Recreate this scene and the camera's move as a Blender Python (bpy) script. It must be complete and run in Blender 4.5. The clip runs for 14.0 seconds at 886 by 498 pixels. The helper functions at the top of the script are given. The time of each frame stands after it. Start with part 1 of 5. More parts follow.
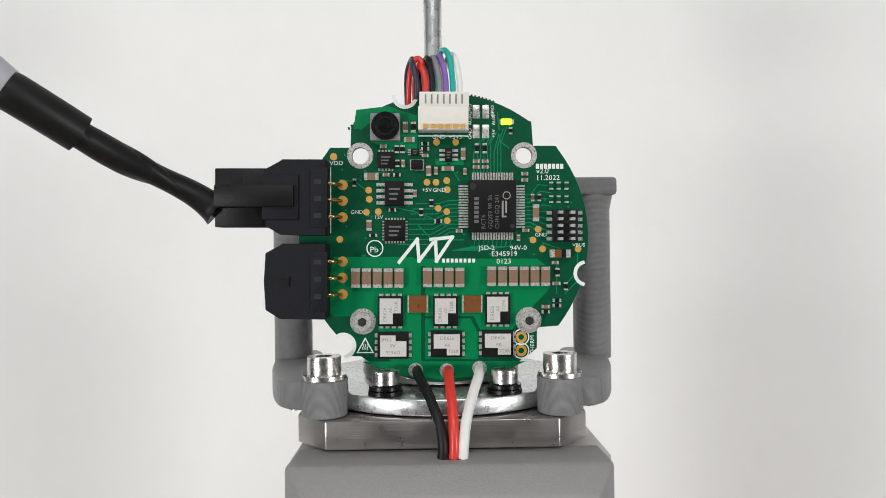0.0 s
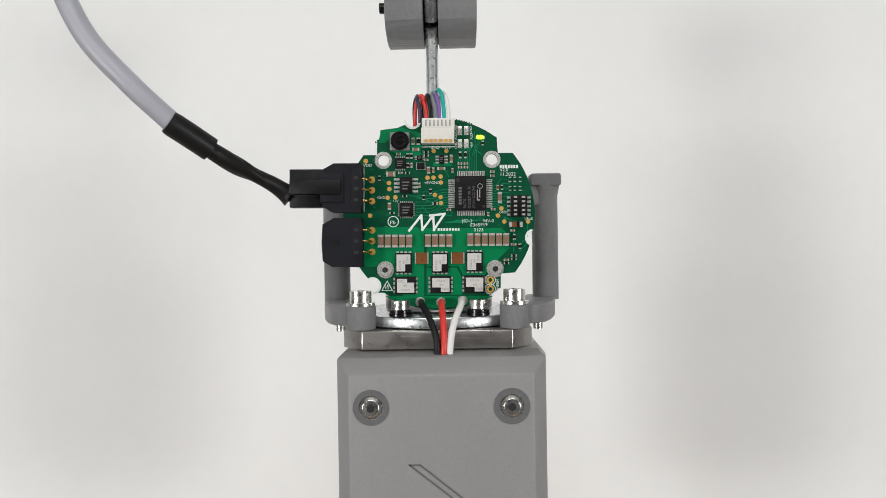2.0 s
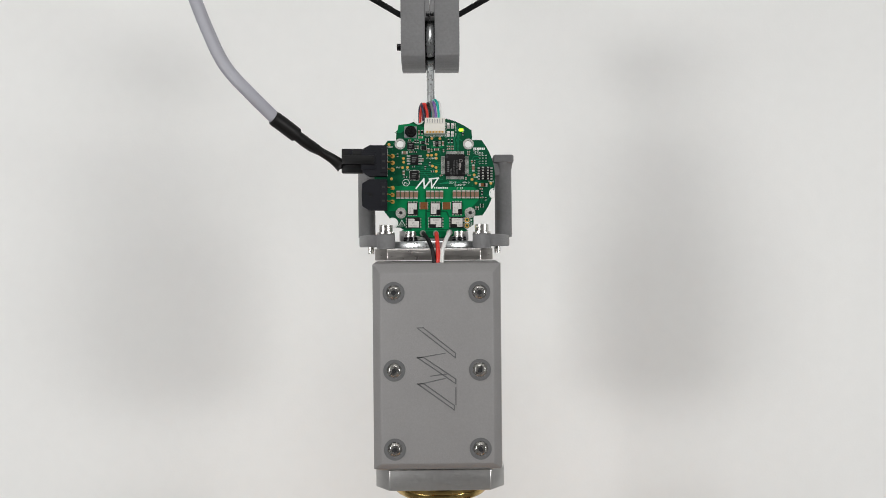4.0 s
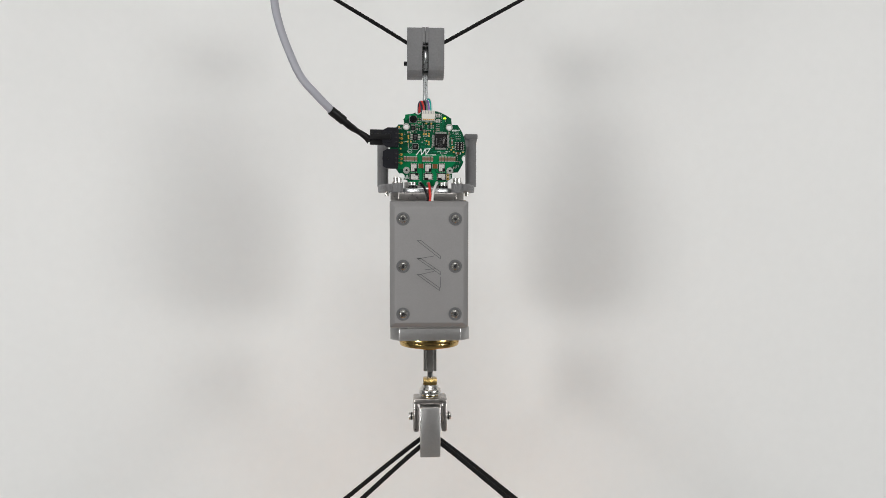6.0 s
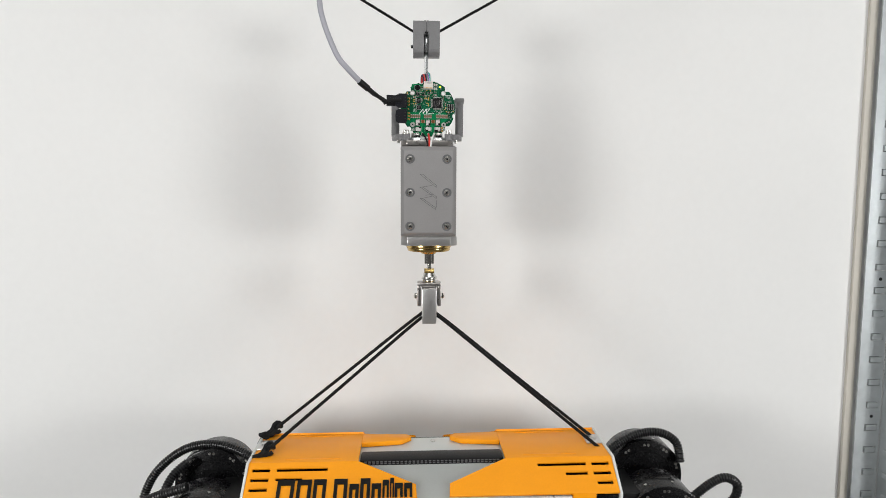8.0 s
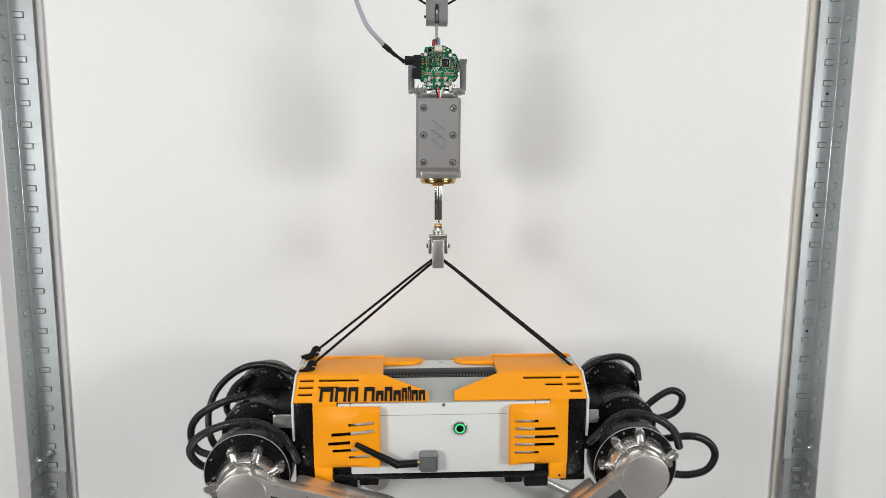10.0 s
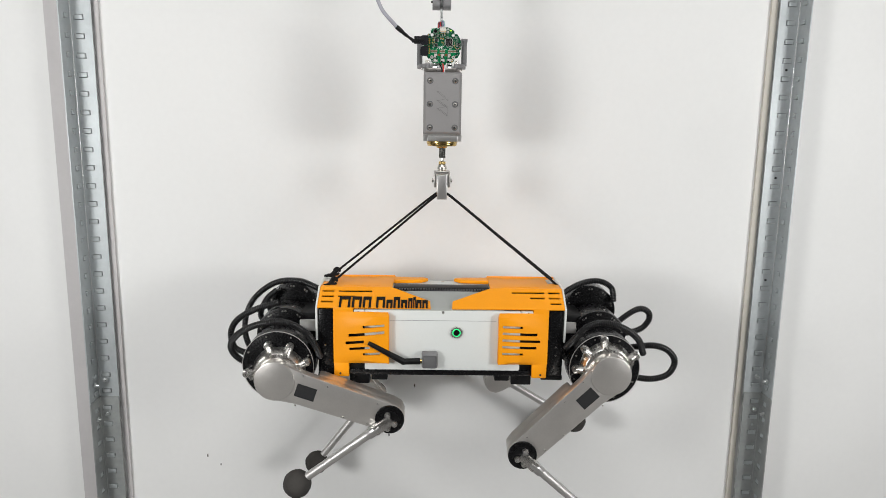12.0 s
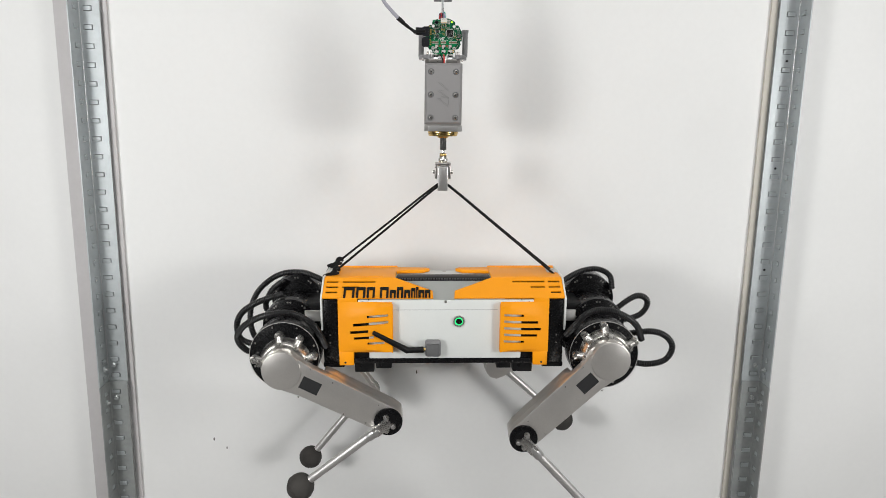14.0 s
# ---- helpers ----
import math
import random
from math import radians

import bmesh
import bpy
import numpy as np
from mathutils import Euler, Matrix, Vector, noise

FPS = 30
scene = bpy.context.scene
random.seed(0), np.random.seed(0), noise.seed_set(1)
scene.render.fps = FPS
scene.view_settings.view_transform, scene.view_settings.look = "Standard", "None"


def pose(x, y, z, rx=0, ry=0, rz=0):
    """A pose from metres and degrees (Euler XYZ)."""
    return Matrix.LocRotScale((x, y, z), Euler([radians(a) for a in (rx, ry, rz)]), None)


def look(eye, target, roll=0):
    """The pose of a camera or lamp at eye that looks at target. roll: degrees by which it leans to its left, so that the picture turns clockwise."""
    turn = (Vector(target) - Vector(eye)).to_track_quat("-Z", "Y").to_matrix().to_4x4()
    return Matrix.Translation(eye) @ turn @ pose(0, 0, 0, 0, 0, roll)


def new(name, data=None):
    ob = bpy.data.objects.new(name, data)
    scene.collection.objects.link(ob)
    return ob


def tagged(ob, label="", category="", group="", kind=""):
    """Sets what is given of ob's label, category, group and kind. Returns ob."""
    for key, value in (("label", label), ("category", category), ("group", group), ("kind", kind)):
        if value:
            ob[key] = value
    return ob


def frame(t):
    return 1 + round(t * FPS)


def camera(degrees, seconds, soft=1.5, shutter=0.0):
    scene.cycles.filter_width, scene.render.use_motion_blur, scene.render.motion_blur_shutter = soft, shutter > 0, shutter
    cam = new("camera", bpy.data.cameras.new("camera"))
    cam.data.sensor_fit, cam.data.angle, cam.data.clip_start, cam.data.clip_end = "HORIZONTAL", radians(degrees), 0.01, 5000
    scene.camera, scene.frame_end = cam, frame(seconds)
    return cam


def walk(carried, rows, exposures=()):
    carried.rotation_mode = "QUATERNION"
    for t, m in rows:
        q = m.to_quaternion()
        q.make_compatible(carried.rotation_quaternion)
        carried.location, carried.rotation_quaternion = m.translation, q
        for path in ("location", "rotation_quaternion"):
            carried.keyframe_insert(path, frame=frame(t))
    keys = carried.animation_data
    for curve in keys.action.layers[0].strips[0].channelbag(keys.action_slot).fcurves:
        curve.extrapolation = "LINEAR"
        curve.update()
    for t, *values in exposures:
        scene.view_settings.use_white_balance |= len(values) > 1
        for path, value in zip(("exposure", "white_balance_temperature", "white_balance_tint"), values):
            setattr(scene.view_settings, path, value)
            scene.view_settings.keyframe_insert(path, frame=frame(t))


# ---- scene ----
cam = camera(65.0, 14.0, soft=0.85)
PATH = [
    (0, (-0.002, -0.147, 1.198), (0.02, 1.853, 1.2), -0.7),
    (0.5, (-0.002, -0.161, 1.2), (0.031, 1.838, 1.159), -0.7),
    (1, (0.001, -0.178, 1.195), (-0.001, 1.822, 1.206), -0.9),
    (1.5, (0.001, -0.198, 1.197), (-0.003, 1.802, 1.168), -0.7),
    (2, (0.005, -0.222, 1.191), (-0.031, 1.777, 1.177), -0.9),
    (2.2, (0.007, -0.234, 1.193), (-0.042, 1.765, 1.151), -0.9),
    (4.5, (-0.004, -0.396, 1.16), (0.044, 1.603, 1.17), -0.4),
    (5, (-0.01, -0.447, 1.163), (0.069, 1.55, 1.109), -0.2),
    (5.5, (-0.012, -0.503, 1.149), (0.076, 1.494, 1.094), -0.0),
    (6, (-0.017, -0.564, 1.145), (0.086, 1.431, 1.055), 0.1),
    (6.5, (-0.026, -0.623, 1.14), (0.101, 1.37, 1.024), 0.2),
    (7, (-0.03, -0.68, 1.134), (0.108, 1.31, 0.989), 0.3),
    (7.5, (-0.0165, -0.7355, 1.1315), (0.0775, 1.254, 0.9515), 0.2),
    (8, (-0.018, -0.795, 1.122), (0.071, 1.193, 0.922), 0.3),
    (10.5, (-0.036, -1.041, 1.086), (0.05, 0.933, 0.777), 0.5),
    (11, (-0.035, -1.088, 1.083), (0.051, 0.883, 0.757), 0.5),
    (11.5, (-0.032, -1.142, 1.076), (0.043, 0.829, 0.742), 0.7),
    (12, (-0.038, -1.177, 1.079), (0.034, 0.789, 0.719), 0.8),
    (12.5, (-0.035, -1.191, 1.079), (0.029, 0.772, 0.702), 0.8),
    (13, (-0.032, -1.196, 1.078), (0.029, 0.766, 0.696), 0.7),
    (13.5, (-0.029, -1.199, 1.078), (0.025, 0.763, 0.695), 0.8),
    (14, (-0.025, -1.198, 1.08), (0.023, 0.763, 0.692), 0.9),
]
walk(cam, [(t, look(e, g, r)) for t, e, g, r in PATH],
     [(0, 0.16), (2.0, 0.09), (4.5, -0.05), (6.5, -0.11), (7.5, 0.06), (8.0, 0.07), (10.5, 0.09), (14, 0.12)])

# ---- light ----
world = bpy.data.worlds.new("world")
scene.world = world
world.use_nodes = True
world.node_tree.nodes["Background"].inputs[0].default_value = (0.9, 0.93, 1.0, 1)
world.node_tree.nodes["Background"].inputs[1].default_value = 0.3


def area_lamp(name, eye, target, sx, sy, watts, colour):
    data = bpy.data.lights.new(name, "AREA")
    data.shape, data.size, data.size_y = "RECTANGLE", sx, sy
    data.energy, data.color = watts, colour
    ob = new(name, data)
    ob.matrix_world = look(eye, target)
    return ob


area_lamp("softbox_lamp", (1.50, -1.3, 1.06), (0, 0.1, 1.0), 0.40, 0.36, 15.5, (0.99, 0.99, 0.98))
area_lamp("softbox_lamp", (-1.22, -1.3, 1.06), (0, 0.1, 1.0), 0.40, 0.36, 14.6, (0.99, 0.99, 0.98))
area_lamp("ceiling_lamp", (0.0, -1.75, 2.50), (0.0, 0.1, 0.75), 1.4, 0.6, 22.0, (0.99, 0.985, 0.975))


# ---- materials ----
def mat(name, colour, rough=0.5, metal=0.0, spec=0.5, vary=0.12, grain=300.0, bump=0.0, bump_scale=None, layers=0.0, layer_axis="Z",
        emit=0.0, stain=0.0, stain_scale=4.0, coat=0.0, scratch=0.0, depth=0.0002):
    """Procedural surface: two scales of colour variation, roughness wear, fine relief, optional print layers."""
    m = bpy.data.materials.new(name)
    m.use_nodes = True
    nt = m.node_tree
    n, l = nt.nodes, nt.links
    b = n["Principled BSDF"]
    b.inputs["Roughness"].default_value = rough
    b.inputs["Metallic"].default_value = metal
    b.inputs["Coat Weight"].default_value = coat
    b.inputs["Specular IOR Level"].default_value = spec
    co = n.new("ShaderNodeTexCoord")
    n1 = n.new("ShaderNodeTexNoise")
    n1.inputs["Scale"].default_value, n1.inputs["Detail"].default_value = grain, 5
    n2 = n.new("ShaderNodeTexNoise")
    n2.inputs["Scale"].default_value, n2.inputs["Detail"].default_value = stain_scale, 3
    l.new(co.outputs["Object"], n1.inputs["Vector"])
    l.new(co.outputs["Object"], n2.inputs["Vector"])
    lo = tuple(c * (1 - vary) for c in colour)
    hi = tuple(min(1, c * (1 + vary)) for c in colour)
    mix = n.new("ShaderNodeMix")
    mix.data_type = "RGBA"
    mix.inputs["A"].default_value, mix.inputs["B"].default_value = (*lo, 1), (*hi, 1)
    l.new(n1.outputs["Fac"], mix.inputs["Factor"])
    last = mix.outputs["Result"]
    if stain:
        ramp = n.new("ShaderNodeMapRange")
        ramp.inputs["From Min"].default_value, ramp.inputs["From Max"].default_value = 0.42, 0.72
        ramp.inputs["To Max"].default_value = stain
        l.new(n2.outputs["Fac"], ramp.inputs["Value"])
        m2 = n.new("ShaderNodeMix")
        m2.data_type = "RGBA"
        m2.inputs["B"].default_value = (*(c * 0.55 for c in colour), 1)
        l.new(ramp.outputs["Result"], m2.inputs["Factor"])
        l.new(last, m2.inputs["A"])
        last = m2.outputs["Result"]
    l.new(last, b.inputs["Base Color"])
    rr = n.new("ShaderNodeMapRange")
    rr.inputs["To Min"].default_value, rr.inputs["To Max"].default_value = max(0.02, rough - 0.1), min(1, rough + 0.12)
    l.new(n1.outputs["Fac"], rr.inputs["Value"])
    l.new(rr.outputs["Result"], b.inputs["Roughness"])
    height = None
    if bump:
        n3 = n.new("ShaderNodeTexNoise")
        n3.inputs["Scale"].default_value, n3.inputs["Detail"].default_value = bump_scale or grain, 3
        l.new(co.outputs["Object"], n3.inputs["Vector"])
        height = n3.outputs["Fac"]
    if scratch:
        mp = n.new("ShaderNodeMapping")
        mp.inputs["Scale"].default_value = (60, 60, 2500) if layer_axis == "Z" else (2500, 60, 60)
        n4 = n.new("ShaderNodeTexNoise")
        n4.inputs["Scale"].default_value, n4.inputs["Detail"].default_value = 1.0, 2
        l.new(co.outputs["Object"], mp.inputs["Vector"])
        l.new(mp.outputs["Vector"], n4.inputs["Vector"])
        height = n4.outputs["Fac"]
    if layers:
        w = n.new("ShaderNodeTexWave")
        w.bands_direction = layer_axis
        w.inputs["Scale"].default_value, w.inputs["Distortion"].default_value = layers, 0.6
        w.inputs["Detail Scale"].default_value = 40
        l.new(co.outputs["Object"], w.inputs["Vector"])
        height = w.outputs["Fac"]
    if height is not None:
        bp = n.new("ShaderNodeBump")
        bp.inputs["Strength"].default_value = bump or scratch or 0.25
        bp.inputs["Distance"].default_value = depth
        l.new(height, bp.inputs["Height"])
        l.new(bp.outputs["Normal"], b.inputs["Normal"])
    if emit:
        b.inputs["Emission Color"].default_value = (*colour, 1)
        b.inputs["Emission Strength"].default_value = emit
    return m


M_WALL = mat("white wall paint", (0.825, 0.825, 0.815), 0.75, vary=0.02, grain=90, bump=0.25, bump_scale=500, stain=0.07, stain_scale=3.5)
M_SHADOW_STRIP = mat("grey strip for post shadow", (0.55, 0.53, 0.53), 0.6, vary=0.05, grain=120, stain=0.1, stain_scale=9)
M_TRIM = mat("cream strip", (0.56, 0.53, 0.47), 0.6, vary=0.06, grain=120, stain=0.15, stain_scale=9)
M_ROOM = mat("dark paint of unseen walls", (0.11, 0.11, 0.114), 0.8, vary=0.05, grain=30, stain=0.1)
M_FLOOR = mat("grey floor", (0.20, 0.195, 0.19), 0.5, vary=0.1, grain=40, stain=0.2)
M_GALV = mat("galvanised steel", (0.47, 0.50, 0.51), 0.52, 0.45, vary=0.16, grain=110, bump=0.2, bump_scale=600, stain=0.25, stain_scale=18)
M_GALV_OLD = mat("dirty galvanised steel", (0.33, 0.345, 0.34), 0.55, 0.4, vary=0.2, grain=110, bump=0.2, bump_scale=600, stain=0.55, stain_scale=14)
# Near-black paints the shade inside openings and screw sockets; also plain black marks.
M_DARK = mat("hole shade and black marks", (0.012, 0.012, 0.013), 0.7, vary=0.1)
M_ALU = mat("machined aluminium", (0.62, 0.61, 0.60), 0.34, 0.9, vary=0.08, grain=500, scratch=0.25, stain=0.12, stain_scale=60)
# Darker aluminium copy: the reflection of a dark room is put into its colour.
M_PLATE = mat("machined plate toned for dark reflections", (0.44, 0.415, 0.395), 0.30, 0.95, vary=0.10, grain=350, scratch=0.3, stain=0.3, stain_scale=90)
M_ALU_WORN = mat("worn aluminium", (0.60, 0.585, 0.57), 0.42, 0.8, vary=0.1, grain=250, bump=0.12, bump_scale=900, stain=0.25, stain_scale=30)
M_CHROME = mat("polished steel", (0.68, 0.66, 0.63), 0.27, 1.0, vary=0.06, grain=700)
M_LEG = mat("machined bare aluminium", (0.66, 0.635, 0.605), 0.36, 0.80, vary=0.06, grain=420, bump=0.18, bump_scale=60, stain=0.14, stain_scale=22, depth=0.0010)
M_ROD = mat("ground steel rod", (0.60, 0.585, 0.56), 0.17, 1.0, vary=0.03, grain=90)
M_ZINC = mat("zinc plated rod", (0.66, 0.68, 0.68), 0.28, 0.9, vary=0.12, grain=600, stain=0.2, stain_scale=150)
M_BRASS = mat("brass", (0.62, 0.43, 0.16), 0.22, 1.0, vary=0.1, grain=500, stain=0.2, stain_scale=120)
M_GREYPRINT = mat("grey printed plastic", (0.205, 0.203, 0.207), 0.42, 0.0, vary=0.18, grain=700, layers=1500, layer_axis="Z", bump=0.5, stain=0.1, stain_scale=120)
M_COVER = mat("grey cover plastic", (0.250, 0.243, 0.242), 0.48, 0.0, vary=0.10, grain=1200, bump=0.5, bump_scale=2600, stain=0.08, stain_scale=70)
# Dark grey paints the shade in slots and recesses; also plain dark plastic.
M_GROOVE = mat("groove shade and dark grey plastic", (0.11, 0.11, 0.112), 0.6, vary=0.1, grain=900)
M_RUBBER = mat("black rubber", (0.005, 0.005, 0.0055), 0.45, spec=0.3, vary=0.2, grain=300, bump=0.2, bump_scale=800)
M_FOOT = mat("worn rubber ball", (0.048, 0.044, 0.040), 0.85, vary=0.25, grain=180, bump=0.5, bump_scale=420, stain=0.5, stain_scale=60)
M_BLACK = mat("black anodised", (0.005, 0.005, 0.0055), 0.26, 0.0, spec=0.26, vary=0.2, grain=300, bump=0.06, bump_scale=1500, coat=0.15)
M_BLACKPL = mat("black plastic", (0.005, 0.005, 0.0055), 0.45, spec=0.22, vary=0.25, grain=700, bump=0.3, bump_scale=1800)
M_CONN = mat("matte black connector", (0.006, 0.0065, 0.010), 0.6, spec=0.22, vary=0.5, grain=1600, bump=0.5, bump_scale=2500)
M_ROPE = mat("black braided cord", (0.009, 0.009, 0.0095), 0.75, spec=0.25, vary=0.5, grain=1500, layers=900, bump=0.8)
M_HOSE = mat("corrugated hose", (0.008, 0.008, 0.0085), 0.35, vary=0.2, grain=500)
M_CABLE = mat("grey cable jacket", (0.36, 0.36, 0.40), 0.42, vary=0.05, grain=300, bump=0.1, bump_scale=1500)
M_SHRINK = mat("black heat shrink", (0.0065, 0.006, 0.006), 0.48, spec=0.28, vary=0.25, grain=250, bump=0.4, bump_scale=350)
M_ORANGE = mat("orange printed shell", (0.95, 0.345, 0.004), 0.42, spec=0.35, vary=0.05, grain=500, bump=0.15, bump_scale=1500, stain=0.06, stain_scale=25)
M_WHITE = mat("white powder coat", (0.70, 0.72, 0.70), 0.45, vary=0.03, grain=500, bump=0.1, bump_scale=1800, stain=0.06, stain_scale=20)
M_SOLDER = mat("green solder mask", (0.001, 0.070, 0.030), 0.34, spec=0.2, vary=0.15, grain=900, stain=0.25, stain_scale=180)
M_POUR = mat("green mask over copper", (0.001, 0.175, 0.060), 0.32, 0.0, spec=0.2, vary=0.08, grain=800)
M_TRACE = mat("green copper trace", (0.010, 0.20, 0.095), 0.3, spec=0.2, vary=0.08, grain=800)
M_SILK = mat("white silkscreen", (0.72, 0.75, 0.72), 0.6, vary=0.08, grain=1500)
M_GOLD = mat("gold pad", (0.70, 0.40, 0.10), 0.32, 0.35, vary=0.12, grain=1500)
M_TIN = mat("tinned lead", (0.62, 0.61, 0.58), 0.28, 0.5, vary=0.16, grain=2500)
M_CHIP = mat("black chip epoxy", (0.0045, 0.0045, 0.005), 0.5, spec=0.18, vary=0.3, grain=2500, bump=0.3, bump_scale=4000)
M_MARK = mat("grey laser marking", (0.11, 0.11, 0.11), 0.6, vary=0.2, grain=2500)
M_PRINT = mat("brown grey print", (0.29, 0.275, 0.265), 0.6, vary=0.1, grain=2500)
M_CERAMIC = mat("brown ceramic", (0.21, 0.125, 0.08), 0.45, vary=0.12, grain=1500)
M_TANT = mat("amber resistor body", (0.17, 0.065, 0.02), 0.3, vary=0.2, grain=900)
M_FET = mat("light transistor top", (0.60, 0.58, 0.555), 0.45, 0.2, vary=0.1, grain=1500)
M_CREAM = mat("cream connector", (0.68, 0.655, 0.60), 0.5, vary=0.06, grain=900)
M_RED = mat("red wire", (0.62, 0.035, 0.025), 0.35, vary=0.08, grain=600)
M_WWIRE = mat("white wire", (0.72, 0.72, 0.70), 0.4, vary=0.05, grain=600)
M_PURPLE = mat("purple wire", (0.20, 0.10, 0.36), 0.4, vary=0.08, grain=600)
M_TEAL = mat("teal wire", (0.0, 0.36, 0.30), 0.4, vary=0.08, grain=600)
M_GREYW = mat("grey wire", (0.20, 0.20, 0.21), 0.4, vary=0.08, grain=600)
M_NAVY = mat("dark blue wire", (0.02, 0.02, 0.05), 0.4, vary=0.08, grain=600)
M_LED = mat("lit yellow green lamp", (0.55, 1.0, 0.02), 0.4, emit=2.2)
M_GREENRING = mat("lit green ring", (0.03, 0.75, 0.22), 0.4, emit=0.7)
M_SPOT = mat("dark scuff", (0.13, 0.12, 0.11), 0.8, vary=0.3, grain=400)


# ---- mesh helpers ----
BASE = {}


def link(name, bm, material, smooth=40):
    me = bpy.data.meshes.new(name)
    bmesh.ops.recalc_face_normals(bm, faces=bm.faces)
    bm.to_mesh(me)
    bm.free()
    me.materials.append(material)
    if smooth:
        for p in me.polygons:
            p.use_smooth = True
        me.set_sharp_from_angle(angle=radians(smooth))
    return new(name, me)


def thing(name, base, label, category, group="", kind=""):
    ob = new(name)
    ob.empty_display_size = 0.01
    ob.location = base
    BASE[ob.name] = Vector(base)
    return tagged(ob, label, category, group, kind)


def part(name, bm, material, parent, label="", smooth=40):
    """One mesh under a thing or part; bm is in the space in which its thing was laid out."""
    base = BASE[parent.name]
    if base.length:
        bmesh.ops.translate(bm, vec=-base, verts=bm.verts)
    ob = link(name, bm, material, smooth)
    ob.parent = parent
    BASE[ob.name] = base
    return tagged(ob, label) if label else ob


def pieces(name, bm, material, parent):
    """Every loose piece of bm becomes a part of its own."""
    left = set(bm.verts)
    out = []
    while left:
        v = min(left, key=lambda w: w.index)
        seen, todo = {v}, [v]
        while todo:
            w = todo.pop()
            for e in w.link_edges:
                o = e.other_vert(w)
                if o not in seen:
                    seen.add(o)
                    todo.append(o)
        left -= seen
        b = bmesh.new()
        twin = {w: b.verts.new(w.co) for w in sorted(seen, key=lambda w: w.index)}
        for f in {f for w in seen for f in w.link_faces}:
            b.faces.new([twin[w] for w in f.verts])
        out.append(b)
    bm.free()
    return [part(name, b, material, parent, smooth=0) for b in out]


def merge(bm, other):
    me = bpy.data.meshes.new("scratch")
    other.to_mesh(me)
    other.free()
    bm.from_mesh(me)
    bpy.data.meshes.remove(me)
    return bm


def bx(x0, x1, y0, y1, z0, z1, bev=0.0, seg=2, bm=None):
    b = bmesh.new()
    bmesh.ops.create_cube(b, size=1)
    for v in b.verts:
        v.co = Vector(((x0 + x1) / 2 + v.co.x * (x1 - x0), (y0 + y1) / 2 + v.co.y * (y1 - y0), (z0 + z1) / 2 + v.co.z * (z1 - z0)))
    if bev:
        bmesh.ops.bevel(b, geom=b.edges[:], offset=bev, segments=seg, affect="EDGES", profile=0.5)
    return merge(bm, b) if bm is not None else b


def cyl(p0, p1, r0, r1=None, seg=24, bev=0.0, bm=None):
    p0, p1 = Vector(p0), Vector(p1)
    r1 = r0 if r1 is None else r1
    d = p1 - p0
    b = bmesh.new()
    bmesh.ops.create_cone(b, cap_ends=True, segments=seg, radius1=r0, radius2=r1, depth=d.length)
    if bev:
        es = [e for e in b.edges if abs(e.verts[0].co.z - e.verts[1].co.z) < 1e-7]
        bmesh.ops.bevel(b, geom=es, offset=bev, segments=2, affect="EDGES", profile=0.5)
    q = d.to_track_quat("Z", "Y").to_matrix().to_4x4()
    bmesh.ops.transform(b, matrix=Matrix.Translation((p0 + p1) / 2) @ q, verts=b.verts)
    return merge(bm, b) if bm is not None else b


def ring(c, axis, ro, ri, h, seg=32, bm=None):
    """Flat washer or tube, centred at c, of height h along axis."""
    b = bmesh.new()
    rows = []
    for k in range(seg):
        a = 2 * math.pi * k / seg
        u = (math.cos(a), math.sin(a))
        rows.append([b.verts.new((r * u[0], r * u[1], z)) for r, z in ((ri, -h / 2), (ro, -h / 2), (ro, h / 2), (ri, h / 2))])
    for k in range(seg):
        p, q = rows[k], rows[(k + 1) % seg]
        for i in range(4):
            b.faces.new((p[i], q[i], q[(i + 1) % 4], p[(i + 1) % 4]))
    m = Vector(axis).to_track_quat("Z", "Y").to_matrix().to_4x4()
    bmesh.ops.transform(b, matrix=Matrix.Translation(c) @ m, verts=b.verts)
    return merge(bm, b) if bm is not None else b


def prism(pts, a0, a1, axis="y", bev=0.0, bm=None):
    """Polygon in the plane across axis, drawn out from a0 to a1."""
    def at(p, a):
        return {"y": (p[0], a, p[1]), "z": (p[0], p[1], a), "x": (a, p[0], p[1])}[axis]
    b = bmesh.new()
    f = b.faces.new([b.verts.new(at(p, a0)) for p in pts])
    e = bmesh.ops.extrude_face_region(b, geom=[f])
    d = Vector(at((0, 0), a1 - a0))
    bmesh.ops.translate(b, vec=d, verts=[v for v in e["geom"] if isinstance(v, bmesh.types.BMVert)])
    if bev:
        bmesh.ops.bevel(b, geom=b.edges[:], offset=bev, segments=2, affect="EDGES", profile=0.5)
    return merge(bm, b) if bm is not None else b


def smooth_path(pts, steps=8):
    pts = [Vector(p) for p in pts]
    ext = [2 * pts[0] - pts[1]] + pts + [2 * pts[-1] - pts[-2]]
    out = []
    for i in range(1, len(ext) - 2):
        p0, p1, p2, p3 = ext[i - 1:i + 3]
        for s in range(steps):
            t = s / steps
            out.append(0.5 * (2 * p1 + (p2 - p0) * t + (2 * p0 - 5 * p1 + 4 * p2 - p3) * t * t + (3 * p1 - p0 - 3 * p2 + p3) * t ** 3))
    return out + [pts[-1]]


